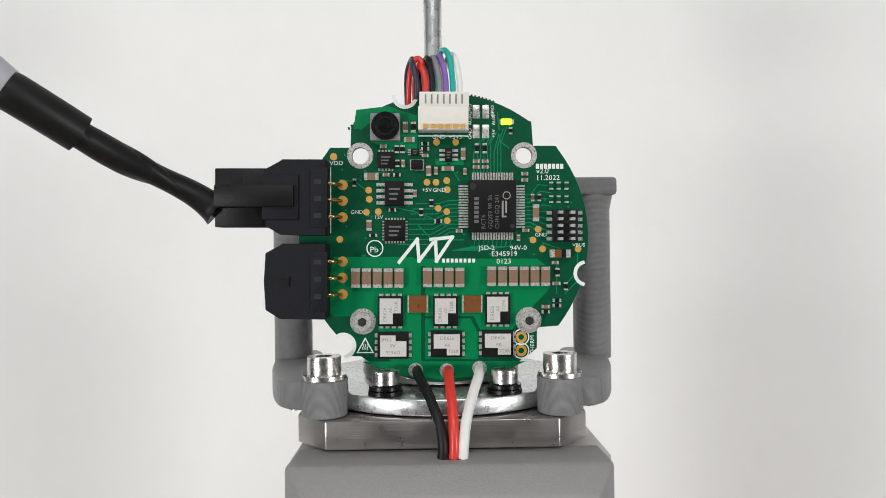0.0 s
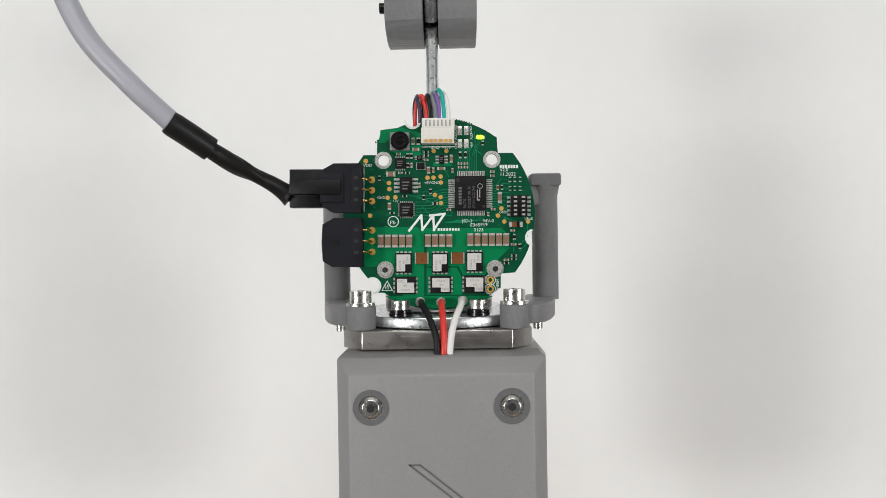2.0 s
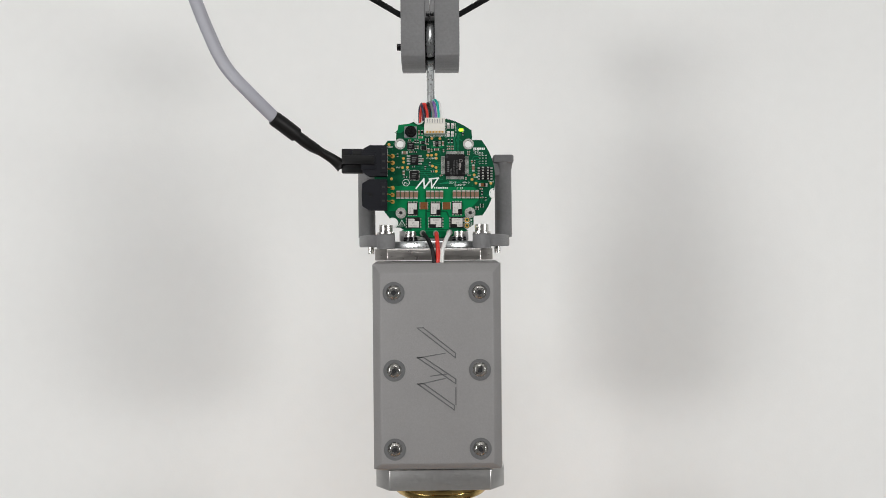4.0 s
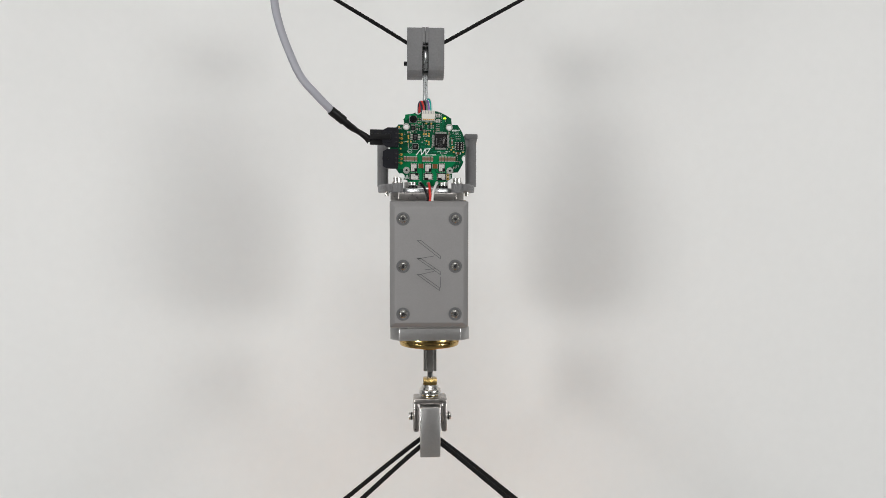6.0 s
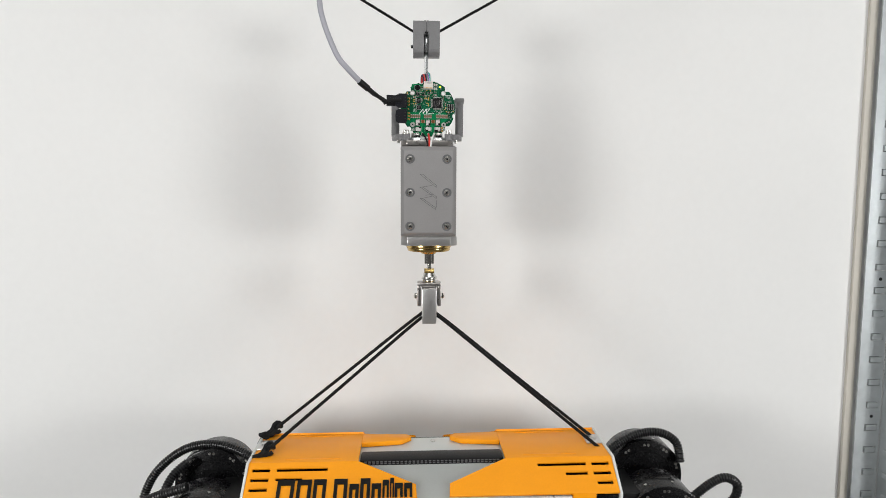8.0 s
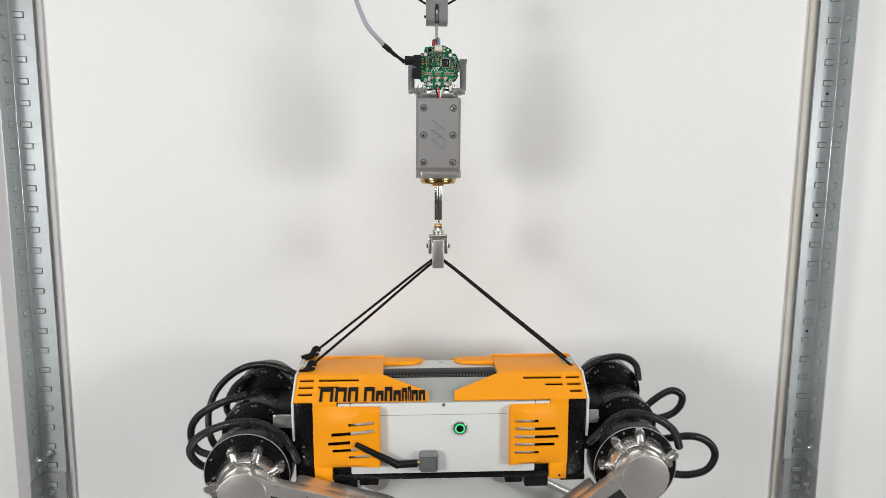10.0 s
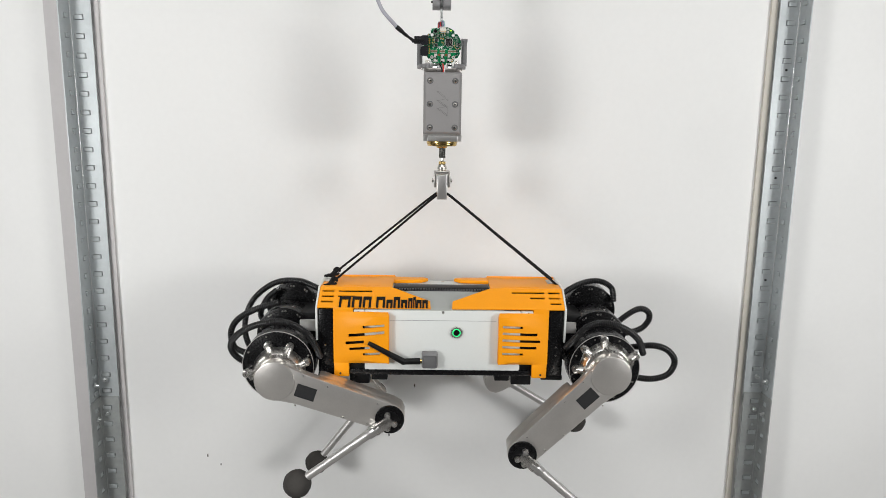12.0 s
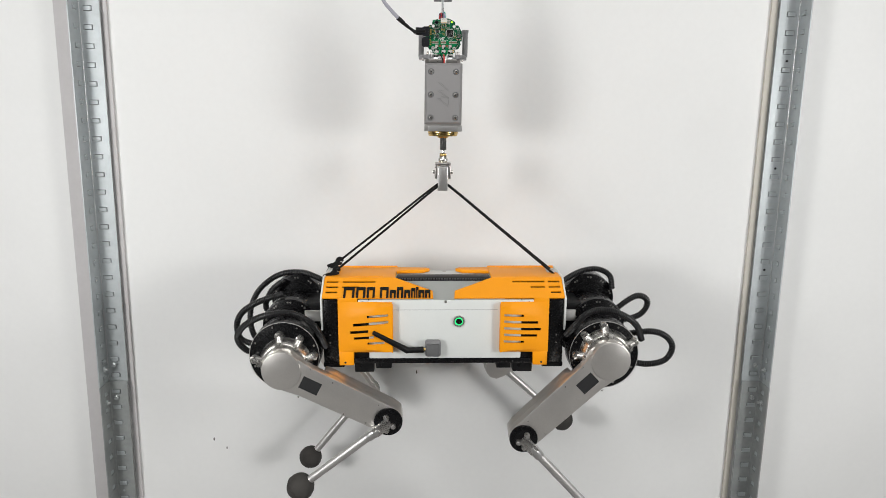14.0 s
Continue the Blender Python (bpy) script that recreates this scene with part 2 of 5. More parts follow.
def tube(path, radius, seg=12, bm=None):
    """Round tube along a path; radius is a number or a function of the index."""
    path = [Vector(p) for p in path]
    b = bmesh.new()
    rings, up = [], None
    for i, p in enumerate(path):
        d = (path[min(i + 1, len(path) - 1)] - path[max(i - 1, 0)]).normalized()
        if up is None:
            up = d.orthogonal().normalized()
        up = (up - d * up.dot(d)).normalized()
        s = d.cross(up)
        r = radius(i) if callable(radius) else radius
        rings.append([b.verts.new(p + (up * math.cos(a) + s * math.sin(a)) * r) for a in (2 * math.pi * k / seg for k in range(seg))])
    for p, q in zip(rings, rings[1:]):
        for k in range(seg):
            b.faces.new((p[k], p[(k + 1) % seg], q[(k + 1) % seg], q[k]))
    b.faces.new(rings[0][::-1])
    b.faces.new(rings[-1])
    return merge(bm, b) if bm is not None else b


def even_path(pts, step):
    fine = smooth_path(pts, 24)
    out, left = [fine[0]], step
    for p, q in zip(fine, fine[1:]):
        d = (q - p).length
        while d >= left:
            p = p.lerp(q, left / d)
            out.append(p)
            d, left = (q - p).length, step
        left -= d
    return out


def hose(pts, r=0.0055):
    path = even_path(pts, 0.00075)
    return tube(path, lambda i: r if i % 4 < 2 else r * 0.82, 12)


def stroke(pts, width, y, h, bm=None):
    """Flat raised line of rectangles on a plane across y, towards the viewer."""
    b = bm if bm is not None else bmesh.new()
    k = 0
    for p, q in zip(pts, pts[1:]):
        p, q = Vector((p[0], p[1])), Vector((q[0], q[1]))
        d = (q - p).normalized() * width / 2
        s = Vector((-d.y, d.x))
        c = [p - d + s, p - d - s, q + d - s, q + d + s]
        k += 1
        prism([(v.x, v.y) for v in c], y - h * (1 + 0.09 * (k % 3)), y, "y", bm=b)
    return b


def lettering(text, x, z, size, y, angle=0.0, h=0.00006, across=1.0):
    cu = bpy.data.curves.new("lettering", "FONT")
    cu.body, cu.size, cu.extrude, cu.resolution_u = text, size, h, 2
    ob = bpy.data.objects.new("lettering", cu)
    scene.collection.objects.link(ob)
    me = bpy.data.meshes.new_from_object(ob.evaluated_get(bpy.context.evaluated_depsgraph_get()))
    bpy.data.objects.remove(ob)
    b = bmesh.new()
    b.from_mesh(me)
    bpy.data.meshes.remove(me)
    m = Matrix.Translation((x, y, z)) @ pose(0, 0, 0, 90) @ pose(0, 0, 0, 0, 0, angle) @ Matrix.Diagonal((across, 1, 1, 1))
    bmesh.ops.transform(b, matrix=m, verts=b.verts)
    return b


def grid_panel(us, vs, holes, place, thick):
    """Panel of cells between the breaks us and vs, open where (i, j) is in holes; place maps (u, v) to a point."""
    b = bmesh.new()
    vv = {(i, j): b.verts.new(place(u, v)) for i, u in enumerate(us) for j, v in enumerate(vs)}
    for i in range(len(us) - 1):
        for j in range(len(vs) - 1):
            if (i, j) not in holes:
                b.faces.new((vv[i, j], vv[i + 1, j], vv[i + 1, j + 1], vv[i, j + 1]))
    bmesh.ops.delete(b, geom=[v for v in b.verts if not v.link_faces], context="VERTS")
    bmesh.ops.recalc_face_normals(b, faces=b.faces)
    bmesh.ops.solidify(b, geom=b.faces[:], thickness=thick)
    return b


def slotted(u0, u1, v0, v1, slots, place, thick):
    """grid_panel with rectangular slots (ua, ub, va, vb)."""
    us = sorted({u0, u1, *(s[0] for s in slots), *(s[1] for s in slots)})
    vs = sorted({v0, v1, *(s[2] for s in slots), *(s[3] for s in slots)})
    holes = set()
    for i in range(len(us) - 1):
        for j in range(len(vs) - 1):
            cu, cv = (us[i] + us[i + 1]) / 2, (vs[j] + vs[j + 1]) / 2
            if any(a < cu < b and c < cv < d for a, b, c, d in slots):
                holes.add((i, j))
    return grid_panel(us, vs, holes, place, thick)


def socket_screw(name, parent, c, axis, r, h, material=None, washer=0.0):
    """Cap screw with a hexagon socket; c is the seat, axis points out of the head."""
    a = Vector(axis).normalized()
    c = Vector(c)
    bm = ring(c + a * h * 0.5, a, r, r * 0.48, h, 28)
    cyl(c, c + a * h * 0.45, r * 0.6, seg=16, bm=bm)
    s = part(name, bm, material or M_CHROME, parent)
    # A near-black hexagon paints the shade at the bottom of the recess.
    hexa = cyl(c + a * h * 0.4, c + a * h * 0.5, r * 0.5, seg=6)
    part("socket", hexa, M_DARK, s, smooth=0)
    if washer:
        part("washer", ring(c - a * 0.0004, a, washer, r * 0.5, 0.0009, 32), M_CHROME, s)
    return s


# ---- the place ----
def structure(name, bm, material, label, smooth=0):
    return tagged(link(name, bm, material, smooth), label, "wall" if "wall" in name else name.split("_")[0], kind="structure")


WALL_Y, POST_Y = 0.220, 0.207
structure("wall_north", bx(-2.6, 2.6, WALL_Y, WALL_Y + 0.05, 0, 2.6), M_WALL, "white painted wall behind the hanging robot")
# Unseen floor, ceiling and room walls close the place; dark walls dim reflections.
structure("floor", bx(-2.6, 2.6, -3.2, WALL_Y, -0.05, 0), M_FLOOR, "grey workshop floor")
structure("ceiling", bx(-2.6, 2.6, -3.2, WALL_Y + 0.05, 2.6, 2.65), M_WALL, "white ceiling")
structure("wall_room_back", bx(-2.6, 2.6, -3.25, -3.2, 0, 2.6), M_ROOM, "unseen room wall, dark to keep reflections low")
structure("wall_room_west", bx(-2.65, -2.6, -3.2, WALL_Y + 0.05, 0, 2.6), M_ROOM, "unseen room wall, dark to keep reflections low")
structure("wall_room_east", bx(2.6, 2.65, -3.2, WALL_Y + 0.05, 0, 2.6), M_ROOM, "unseen room wall, dark to keep reflections low")

for sx, sz, r in ((-0.456, 0.351, 0.0020), (-0.483, 0.3715, 0.0026), (-0.043, 0.529, 0.0028), (-0.097, 0.418, 0.0026), (-0.094, 0.424, 0.0016), (-0.230, 0.491, 0.0017)):
    bm = cyl((sx, WALL_Y - 0.0006, sz), (sx, WALL_Y, sz), r, seg=7)
    bmesh.ops.scale(bm, vec=(0.6, 1, 1.5), space=Matrix.Translation((-sx, 0, -sz)), verts=bm.verts)
    tagged(link("wall_mark", bm, M_SPOT, 0), "small dark scuff mark on the white board", "mark", kind="structure")


def tongue(name, lx, ly, lz, material=None):
    """Pressed tongue half closing a slot, bulging towards the viewer."""
    b = bmesh.new()
    bmesh.ops.create_cube(b, size=1)
    for v in b.verts:
        v.co = Vector((v.co.x * lx, v.co.y * ly, v.co.z * lz))
    bmesh.ops.bevel(b, geom=b.edges[:], offset=0.0007, segments=1, affect="EDGES", profile=0.5)
    me = bpy.data.meshes.new(name)
    b.to_mesh(me)
    b.free()
    me.materials.append(material or M_GALV)
    return me


LIP_BACK = tongue("slot_tongue", 0.0165, 0.0040, 0.0084)
LIP_SIDE = tongue("slot_tongue_side", 0.0040, 0.0125, 0.0084)
# Dark plates set behind the openings stand in for the shade inside them.
SHADE_BACK = tongue("slot_shade", 0.0194, 0.0016, 0.0108, M_GROOVE)
SHADE_SIDE = tongue("slot_shade_side", 0.0016, 0.0150, 0.0108, M_GROOVE)


def rack_post(side, corner, low, first, joint):
    """Galvanised slotted angle: one flange along the back board, one along the side board; two lengths bolted end to end.
    low and first are the heights of the first slot of the lower and of the upper length, joint that of the seam."""
    s = side
    ob = thing("rack_post", (corner, POST_Y, 0), "galvanised slotted steel angle post, two lengths bolted together", "rack post", "rack posts")
    w, d, t = 0.0415, 0.044, 0.002
    pitch = 0.0352

    def length(name, z0, z1, off, lift, metal):
        zs = [lift + pitch * k for k in range(int((z1 - lift - 0.01) / pitch) + 1)]
        sl = [(0.008, 0.027, z - 0.0015, z + 0.0089) for z in zs]
        back = slotted(0, w, z0, z1, sl, lambda u, v: (corner - s * u, POST_Y - off, v), t)
        lip = [(0.0125, 0.0270, z - 0.0015, z + 0.0089) for z in zs]
        p = part(name, back, metal, ob, smooth=0)
        part("flange", slotted(0, d, z0, z1, lip, lambda u, v: (corner - s * off * 0.6, POST_Y - off - u, v), t), metal, p, smooth=0)
        # Bead along the corner; bright zinc on the upper length paints its highlight.
        q = Vector((corner - s * (0.0026 + off * 0.6), POST_Y - off - 0.0024, 0))
        part("fold_highlight", cyl(q + Vector((0, 0, z0)), q + Vector((0, 0, z1)), 0.0014, seg=12), M_ZINC if metal is M_GALV else metal, p)
        for k, z in enumerate(zs):
            for me, c in ((LIP_BACK, (corner - s * 0.0175, POST_Y - off - 0.002, z + 0.0037)), (LIP_SIDE, (corner - s * 0.002, POST_Y - off - 0.0197, z + 0.0037))):
                o = new("slot_tongue", me)
                o.parent, o.location = ob, Vector(c) - BASE[ob.name]
                o.rotation_euler = (radians(5), 0, 0) if me is LIP_BACK else (0, radians(12 * s), 0)
                g = new("slot_shade", SHADE_BACK if me is LIP_BACK else SHADE_SIDE)
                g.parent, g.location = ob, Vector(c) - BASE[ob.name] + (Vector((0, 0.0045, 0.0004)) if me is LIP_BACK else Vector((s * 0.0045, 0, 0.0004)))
            if k % 6 == 0:
                q = Vector((corner - s * 0.0175, POST_Y - off - 0.0022, z + 0.0211))
                # Solid disc, no opening; the dark ones have the shade in their colour.
                part("hole_disc", cyl(q, q + Vector((0, 0.001, 0)), 0.0026, seg=12), M_DARK if s > 0 and off == 0 else M_GALV, p)
        return p
    length("upper_length", joint - 0.012, 2.28, 0.0, first, M_GALV)
    length("lower_length", 0.0, joint, 0.0045, low, M_GALV_OLD)
    for z in (joint + 0.037, joint - 0.036):
        for c, a in (((corner - s * 0.0185, POST_Y - 0.0066, z), (0, -1, 0)), ((corner - s * 0.005, POST_Y - 0.028, z - 0.004), (-s, 0, 0))):
            a, c = Vector(a), Vector(c)
            b = part("bolt", cyl(c, c + a * 0.004, 0.0055, seg=6, bev=0.0008), M_ZINC, ob, "bright zinc bolt", smooth=30)
            part("bolt_end", cyl(c + a * 0.004, c + a * 0.009, 0.0028, seg=12), M_ZINC, b)
    return ob


# Grey strips stand in for the soft shadow bands beside the posts.
for xa, xb, m in ((-0.7450, -0.6965, M_SHADOW_STRIP), (-0.6525, -0.6435, M_SHADOW_STRIP), (0.6455, 0.6575, M_TRIM), (0.7020, 0.7270, M_SHADOW_STRIP)):
    structure("trim", bx(xa, xb, POST_Y + 0.0065, WALL_Y - 0.0004, 0, 2.3, 0.0008), m, "strip at the rack post edge, the grey ones painting its shadow")

rack_post(-1, -0.6945, 0.0273, 0.5201, 0.512)
rack_post(1, 0.6995, 0.0051, 0.5331, 0.521)


# ---- actuator hanging from the cord ----
AY = 0.018
FLANGE_X = 0.0015


def actuator():
    a = thing("linear_actuator", (0, AY, 1.04), "grey linear actuator with bolted cover, hanging from a clamp", "actuator")
    c = 0.0065

    def octa(h, cx, cut):
        return [(cx - h, AY - h + cut), (cx - h + cut, AY - h), (cx + h - cut, AY - h), (cx + h, AY - h + cut),
                (cx + h, AY + h - cut), (cx + h - cut, AY + h), (cx - h + cut, AY + h), (cx - h, AY + h - cut)]
    part("housing", prism(octa(0.0312, 0.0006, 0.0015), 1.0572, 1.1578, "z", 0.0004), M_ALU_WORN, a, "plain aluminium housing")
    part("top_plate", prism(octa(0.0294, -0.001, c), 1.1592, 1.1648, "z", 0.0003), M_PLATE, a, "scratched aluminium top plate")
    part("bottom_plate", prism(octa(0.0318, 0.0012, 0.0072), 1.0470, 1.0570, "z", 0.0004), M_ALU, a)
    fl = part("brass_flange", cyl((FLANGE_X, AY, 1.0426), (FLANGE_X, AY, 1.0469), 0.0262, seg=64, bev=0.0006), M_BRASS, a, "polished brass flange")
    part("flange_step", cyl((FLANGE_X, AY, 1.0386), (FLANGE_X, AY, 1.0424), 0.0245, 0.0255, seg=64, bev=0.0006), M_BRASS, fl)
    part("flange_boss", cyl((FLANGE_X, AY, 1.0350), (FLANGE_X, AY, 1.0386), 0.0085, 0.0105, seg=40, bev=0.0004), M_BRASS, fl)

    # bolted front cover with broken edges
    yf = -0.0215
    b = bmesh.new()
    for y, cut, za, zb in ((-0.0090, 0.0014, 1.0586, 1.1590), (-0.0168, 0.0, 1.0586, 1.1577), (yf, 0.0042, 1.0625, 1.1532)):
        for x in (-0.0308 + cut, 0.0312 - cut):
            for z in (za, zb):
                b.verts.new((x, y, z))
    bmesh.ops.convex_hull(b, input=b.verts[:])
    bmesh.ops.dissolve_limit(b, angle_limit=0.02, verts=b.verts[:], edges=b.edges[:])
    bmesh.ops.bevel(b, geom=[e for e in b.edges if e.calc_face_angle(0) > 0.12], offset=0.0006, segments=2, affect="EDGES", profile=0.5)
    cov = part("cover", b, M_COVER, a, "matt grey cover with six screws", smooth=50)
    # Solid black block painted as the shade where the leads enter.
    part("wire_hole_shade", bx(-0.0019, 0.0041, -0.0151, -0.0124, 1.1560, 1.1583, 0.0009), M_DARK, cov)
    for z in (1.144, 1.107, 1.0695):
        for x in (-0.0202, 0.0206):
            # A flat dark ring puts the recess shade into colour.
            s = part("cover_screw", ring((x, yf - 0.0001, z), (0, -1, 0), 0.0052, 0.0036, 0.0004, 36), M_GROOVE, cov, "steel socket screw, recess shade painted as a dark ring")
            hd = cyl((x, yf + 0.0004, z), (x, yf - 0.0012, z), 0.0038, 0.0024, seg=32, bev=0.0002)
            cyl((x, yf - 0.00095, z), (x, yf - 0.00115, z), 0.0012, seg=6, bm=hd)
            part("screw_head", hd, M_CHROME, s)
            part("socket", cyl((x, yf - 0.00118, z), (x, yf - 0.0013, z), 0.00125, seg=6), M_DARK, s, smooth=0)
    # zigzag mark, raised dark strokes painting engraved shade: each limb is a closed outline, joined by short strokes
    gr = bmesh.new()
    for za, zb, xr in ((1.1272, 1.1128, 0.0090), (1.1131, 1.1005, 0.0090), (1.1006, 1.0880, 0.0082)):
        limb = [(-0.0092, za), (-0.0062, za), (xr, zb + 0.0022), (xr, zb), (-0.0092, za)]
        stroke(limb, 0.00042, yf + 0.0001, 0.0003, gr)
    for pts in (((-0.0092, 1.1128), (0.0040, 1.1150)), ((-0.0030, 1.1042), (0.0052, 1.1052)), ((0.0090, 1.0985), (0.0090, 1.0905)), ((-0.0086, 1.1003), (0.0040, 1.1030))):
        stroke(pts, 0.00042, yf + 0.0001, 0.0003, gr)
    tagged(part("engraving_shade", gr, M_GROOVE, cov, "dark zigzag strokes painted as engraved shade", smooth=0), kind="stuff")

    # round base plate under the board, hub, and dark washers
    pl = part("base_disc", cyl((-0.001, AY + 0.002, 1.1652), (-0.001, AY + 0.002, 1.1686), 0.0305, seg=96, bev=0.0004), M_ZINC, a, "bright turned aluminium disc")
    part("hub", cyl((-0.001, AY + 0.002, 1.1690), (-0.001, AY + 0.002, 1.1745), 0.0185, seg=64, bev=0.0005), M_ALU, pl)
    for x in (-0.0125, 0.0118):
        s = socket_screw("cap_screw", a, (x, -0.0050, 1.1708), (0, 0, 1), 0.0027, 0.0027)
        for zw, rw in ((1.1692, 0.0036), (1.1702, 0.0034)):
            part("lock_washer", ring((x, -0.0050, zw), (0, 0, 1), rw, 0.002, 0.0008, 28), M_BLACK, s, "dark split washer")

    # printed bracket: two side wings with front bosses and rear columns, joined behind the board
    for s in (-1, 1):
        cx = -0.0012 if s < 0 else -0.0004
        px = -0.0374 if s < 0 else 0.0368
        bxc = -0.0248 if s < 0 else 0.0230
        wing = [(0.0195, -0.0070), (0.0280, -0.0070), (0.0325, -0.005), (0.0360, 0.003), (0.0392, 0.017), (0.0398, 0.030),
                (0.032, 0.037), (0.028, 0.022), (0.0275, 0.010), (0.0245, 0.0025), (0.0195, 0.0005)]
        wing = [(p.x, p.y) for p in smooth_path([(q[0], q[1], 0) for q in wing], 4)]
        w = prism([(cx + s * p[0], p[1]) for p in wing], 1.1660, 1.1720, "z", 0.0008)
        wg = part("bracket_wing", w, M_GREYPRINT, a, "grey printed bracket wing")
        part("boss", cyl((bxc, -0.0060, 1.1649), (bxc, -0.0060, 1.1722), 0.0046, seg=40, bev=0.0003), M_GREYPRINT, wg)
        col = part("column", cyl((px, 0.0260, 1.171), (px, 0.0260, 1.2118), 0.0046, seg=36), M_GREYPRINT, a)
        cap = cyl((px, 0.0260, 1.2075), (px, 0.0260, 1.2115), 0.0046, 0.0054, seg=36)
        bx(px - 0.0054, px + 0.0054, 0.0205, 0.0315, 1.2108, 1.2152, 0.0009, bm=cap)
        part("column_head", cap, M_GREYPRINT, col)
        socket_screw("bracket_screw", a, (bxc, -0.0060, 1.1731), (0, 0, 1), 0.0034, 0.0037, washer=0.0044)
        part("screw_tip", cyl((cx + s * 0.0325, 0.010, 1.1625), (cx + s * 0.0325, 0.010, 1.1660), 0.0016, seg=16), M_CHROME, a)
    part("bridge", bx(-0.0375, 0.0370, 0.0220, 0.0300, 1.204, 1.2135, 0.001), M_GREYPRINT, a)
    eye = part("hanging_rod", cyl((-0.002, 0.015, 1.208), (-0.002, 0.015, 1.262), 0.0021, seg=24), M_ZINC, a, "zinc plated threaded eye rod")
    th = tube([(-0.002, 0.015, 1.2325 + 0.00025 * i) for i in range(40)], lambda i: 0.00235 if i % 2 else 0.0021, 16)
    part("thread", th, M_ZINC, eye)
    part("eye", tube([(-0.002, 0.0185 - 0.0105 * math.cos(t), 1.2735 + 0.0125 * math.sin(t)) for t in (2 * math.pi * i / 40 - 0.7 for i in range(40))], 0.0021, 14), M_ZINC, eye)

    # sliding spline shaft
    bm = cyl((0.0022, AY, 1.0285), (0.0022, AY, 1.12), 0.0036, seg=28, bev=0.0003)
    for dx in (-0.0040, 0.0040):
        cyl((0.0022 + dx, AY, 1.0285), (0.0022 + dx, AY, 1.12), 0.00165, seg=20, bev=0.0002, bm=bm)
    cyl((0.0022, AY, 1.0180), (0.0022, AY, 1.0300), 0.0026, seg=20, bm=bm)
    rod = part("shaft", bm, M_ROD, a, "polished steel spline shaft")
    return a, rod


ACTUATOR, SHAFT = actuator()


def clamp():
    ob = thing("rope_clamp", (-0.002, 0.018, 1.26), "two grey printed halves clamping the black hanging cord", "clamp")
    z0, z1, y0, y1 = 1.2592, 1.2985, 0.0035, 0.0325
    prof = []
    for k in range(9):
        t = math.pi * k / 8
        prof.append((0.018 - 0.0145 * math.cos(t), z0 + 0.008 - 0.008 * math.sin(t)))
    prof += [(y1, z1 - 0.002), (y1 - 0.002, z1), (y0 + 0.002, z1), (y0, z1 - 0.002)]
    for xa, xb in ((-0.0170, -0.0046), (0.0004, 0.0131)):
        part("clamp_half", prism(prof, xa, xb, "x", 0.0004), M_GREYPRINT, ob)
    for xa, xb in ((-0.0046, -0.00225), (-0.00195, 0.0004)):
        part("clamp_lip", bx(xa, xb, y0 + 0.0001, y1, 1.2835, z1 - 0.0001), M_GREYPRINT, ob)
    part("clamp_web", bx(-0.0046, 0.0004, 0.0150, 0.030, z0 + 0.004, 1.2836), M_BLACKPL, ob)
    for xa in (-0.0040, -0.0018):
        part("lock_tab", bx(xa, xa + 0.0018, y0 - 0.0006, y0 + 0.003, 1.2838, 1.2862, 0.0002), M_BLACK, ob)
    sc = part("clamp_screw", cyl((-0.0195, 0.014, 1.2712), (-0.0168, 0.014, 1.2712), 0.0018, seg=20), M_BLACK, ob)
    part("slot", bx(-0.0197, -0.0194, 0.012, 0.016, 1.2709, 1.2715), M_CHROME, sc)
    return ob


clamp()


def cord(name, pts, r, label):
    """Braided cord: a round core with a raised spiral of strands."""
    ob = thing(name, pts[0], label, "rope")
    path = [Vector(p) for p in pts]
    part("core", tube(path, r * 0.93, 14), M_ROPE, ob)
    bm = bmesh.new()
    fine = even_path(pts, 0.0016)
    for ph in (0.0, math.pi):
        for hand in (1, -1):
            sp, up = [], None
            for i, p in enumerate(fine):
                d = (fine[min(i + 1, len(fine) - 1)] - fine[max(i - 1, 0)]).normalized()
                up = d.orthogonal().normalized() if up is None else (up - d * up.dot(d)).normalized()
                q = d.cross(up)
                a = ph + hand * i * 1.0
                sp.append(p + (up * math.cos(a) + q * math.sin(a)) * r * 0.72)
            tube(sp, r * 0.36, 5, bm=bm)
    part("braid", bm, M_ROPE, ob)
    return ob


cord("hanging_cord", [(-0.0130, 0.018, 1.2868), (-0.0168, 0.018, 1.2890), (-0.0777, 0.018, 1.3247), (-0.3, 0.035, 1.455), (-0.690, 0.203, 1.684)], 0.00155, "black braided cord running from the clamp to the rack post")
cord("hanging_cord", [(0.0090, 0.018, 1.2872), (0.0129, 0.018, 1.2893), (0.0794, 0.018, 1.3265), (0.3, 0.035, 1.4505), (0.676, 0.203, 1.662)], 0.00155, "black braided cord running from the clamp to the rack post")


# ---- circuit board ----
def bd(u, v):
    """Pixel positions in the opening camera view (8.37 to the millimetre) to metres."""
    return 0.00011939 * u - 0.0000014555 * v - 0.093275, 1.251944 - 0.0000014401 * u - 0.00011942 * v


def brect(u0, v0, u1, v1, y, h, bev=0.0, bm=None):
    """Box on the board between two view-pixel corners, from y towards the viewer by h."""
    b = bm if bm is not None else bmesh.new()
    pts = [bd(u0, v0), bd(u1, v0), bd(u1, v1), bd(u0, v1)]
    return prism(pts, y - h, y, "y", bev, bm=b)


def bpoly(pts, y, h, bm=None):
    return prism([bd(*p) for p in pts], y - h, y, "y", bm=bm)


def bline(pts, w, y, h, bm=None):
    return stroke([bd(*p) for p in pts], w * 0.0001194, y, h, bm)


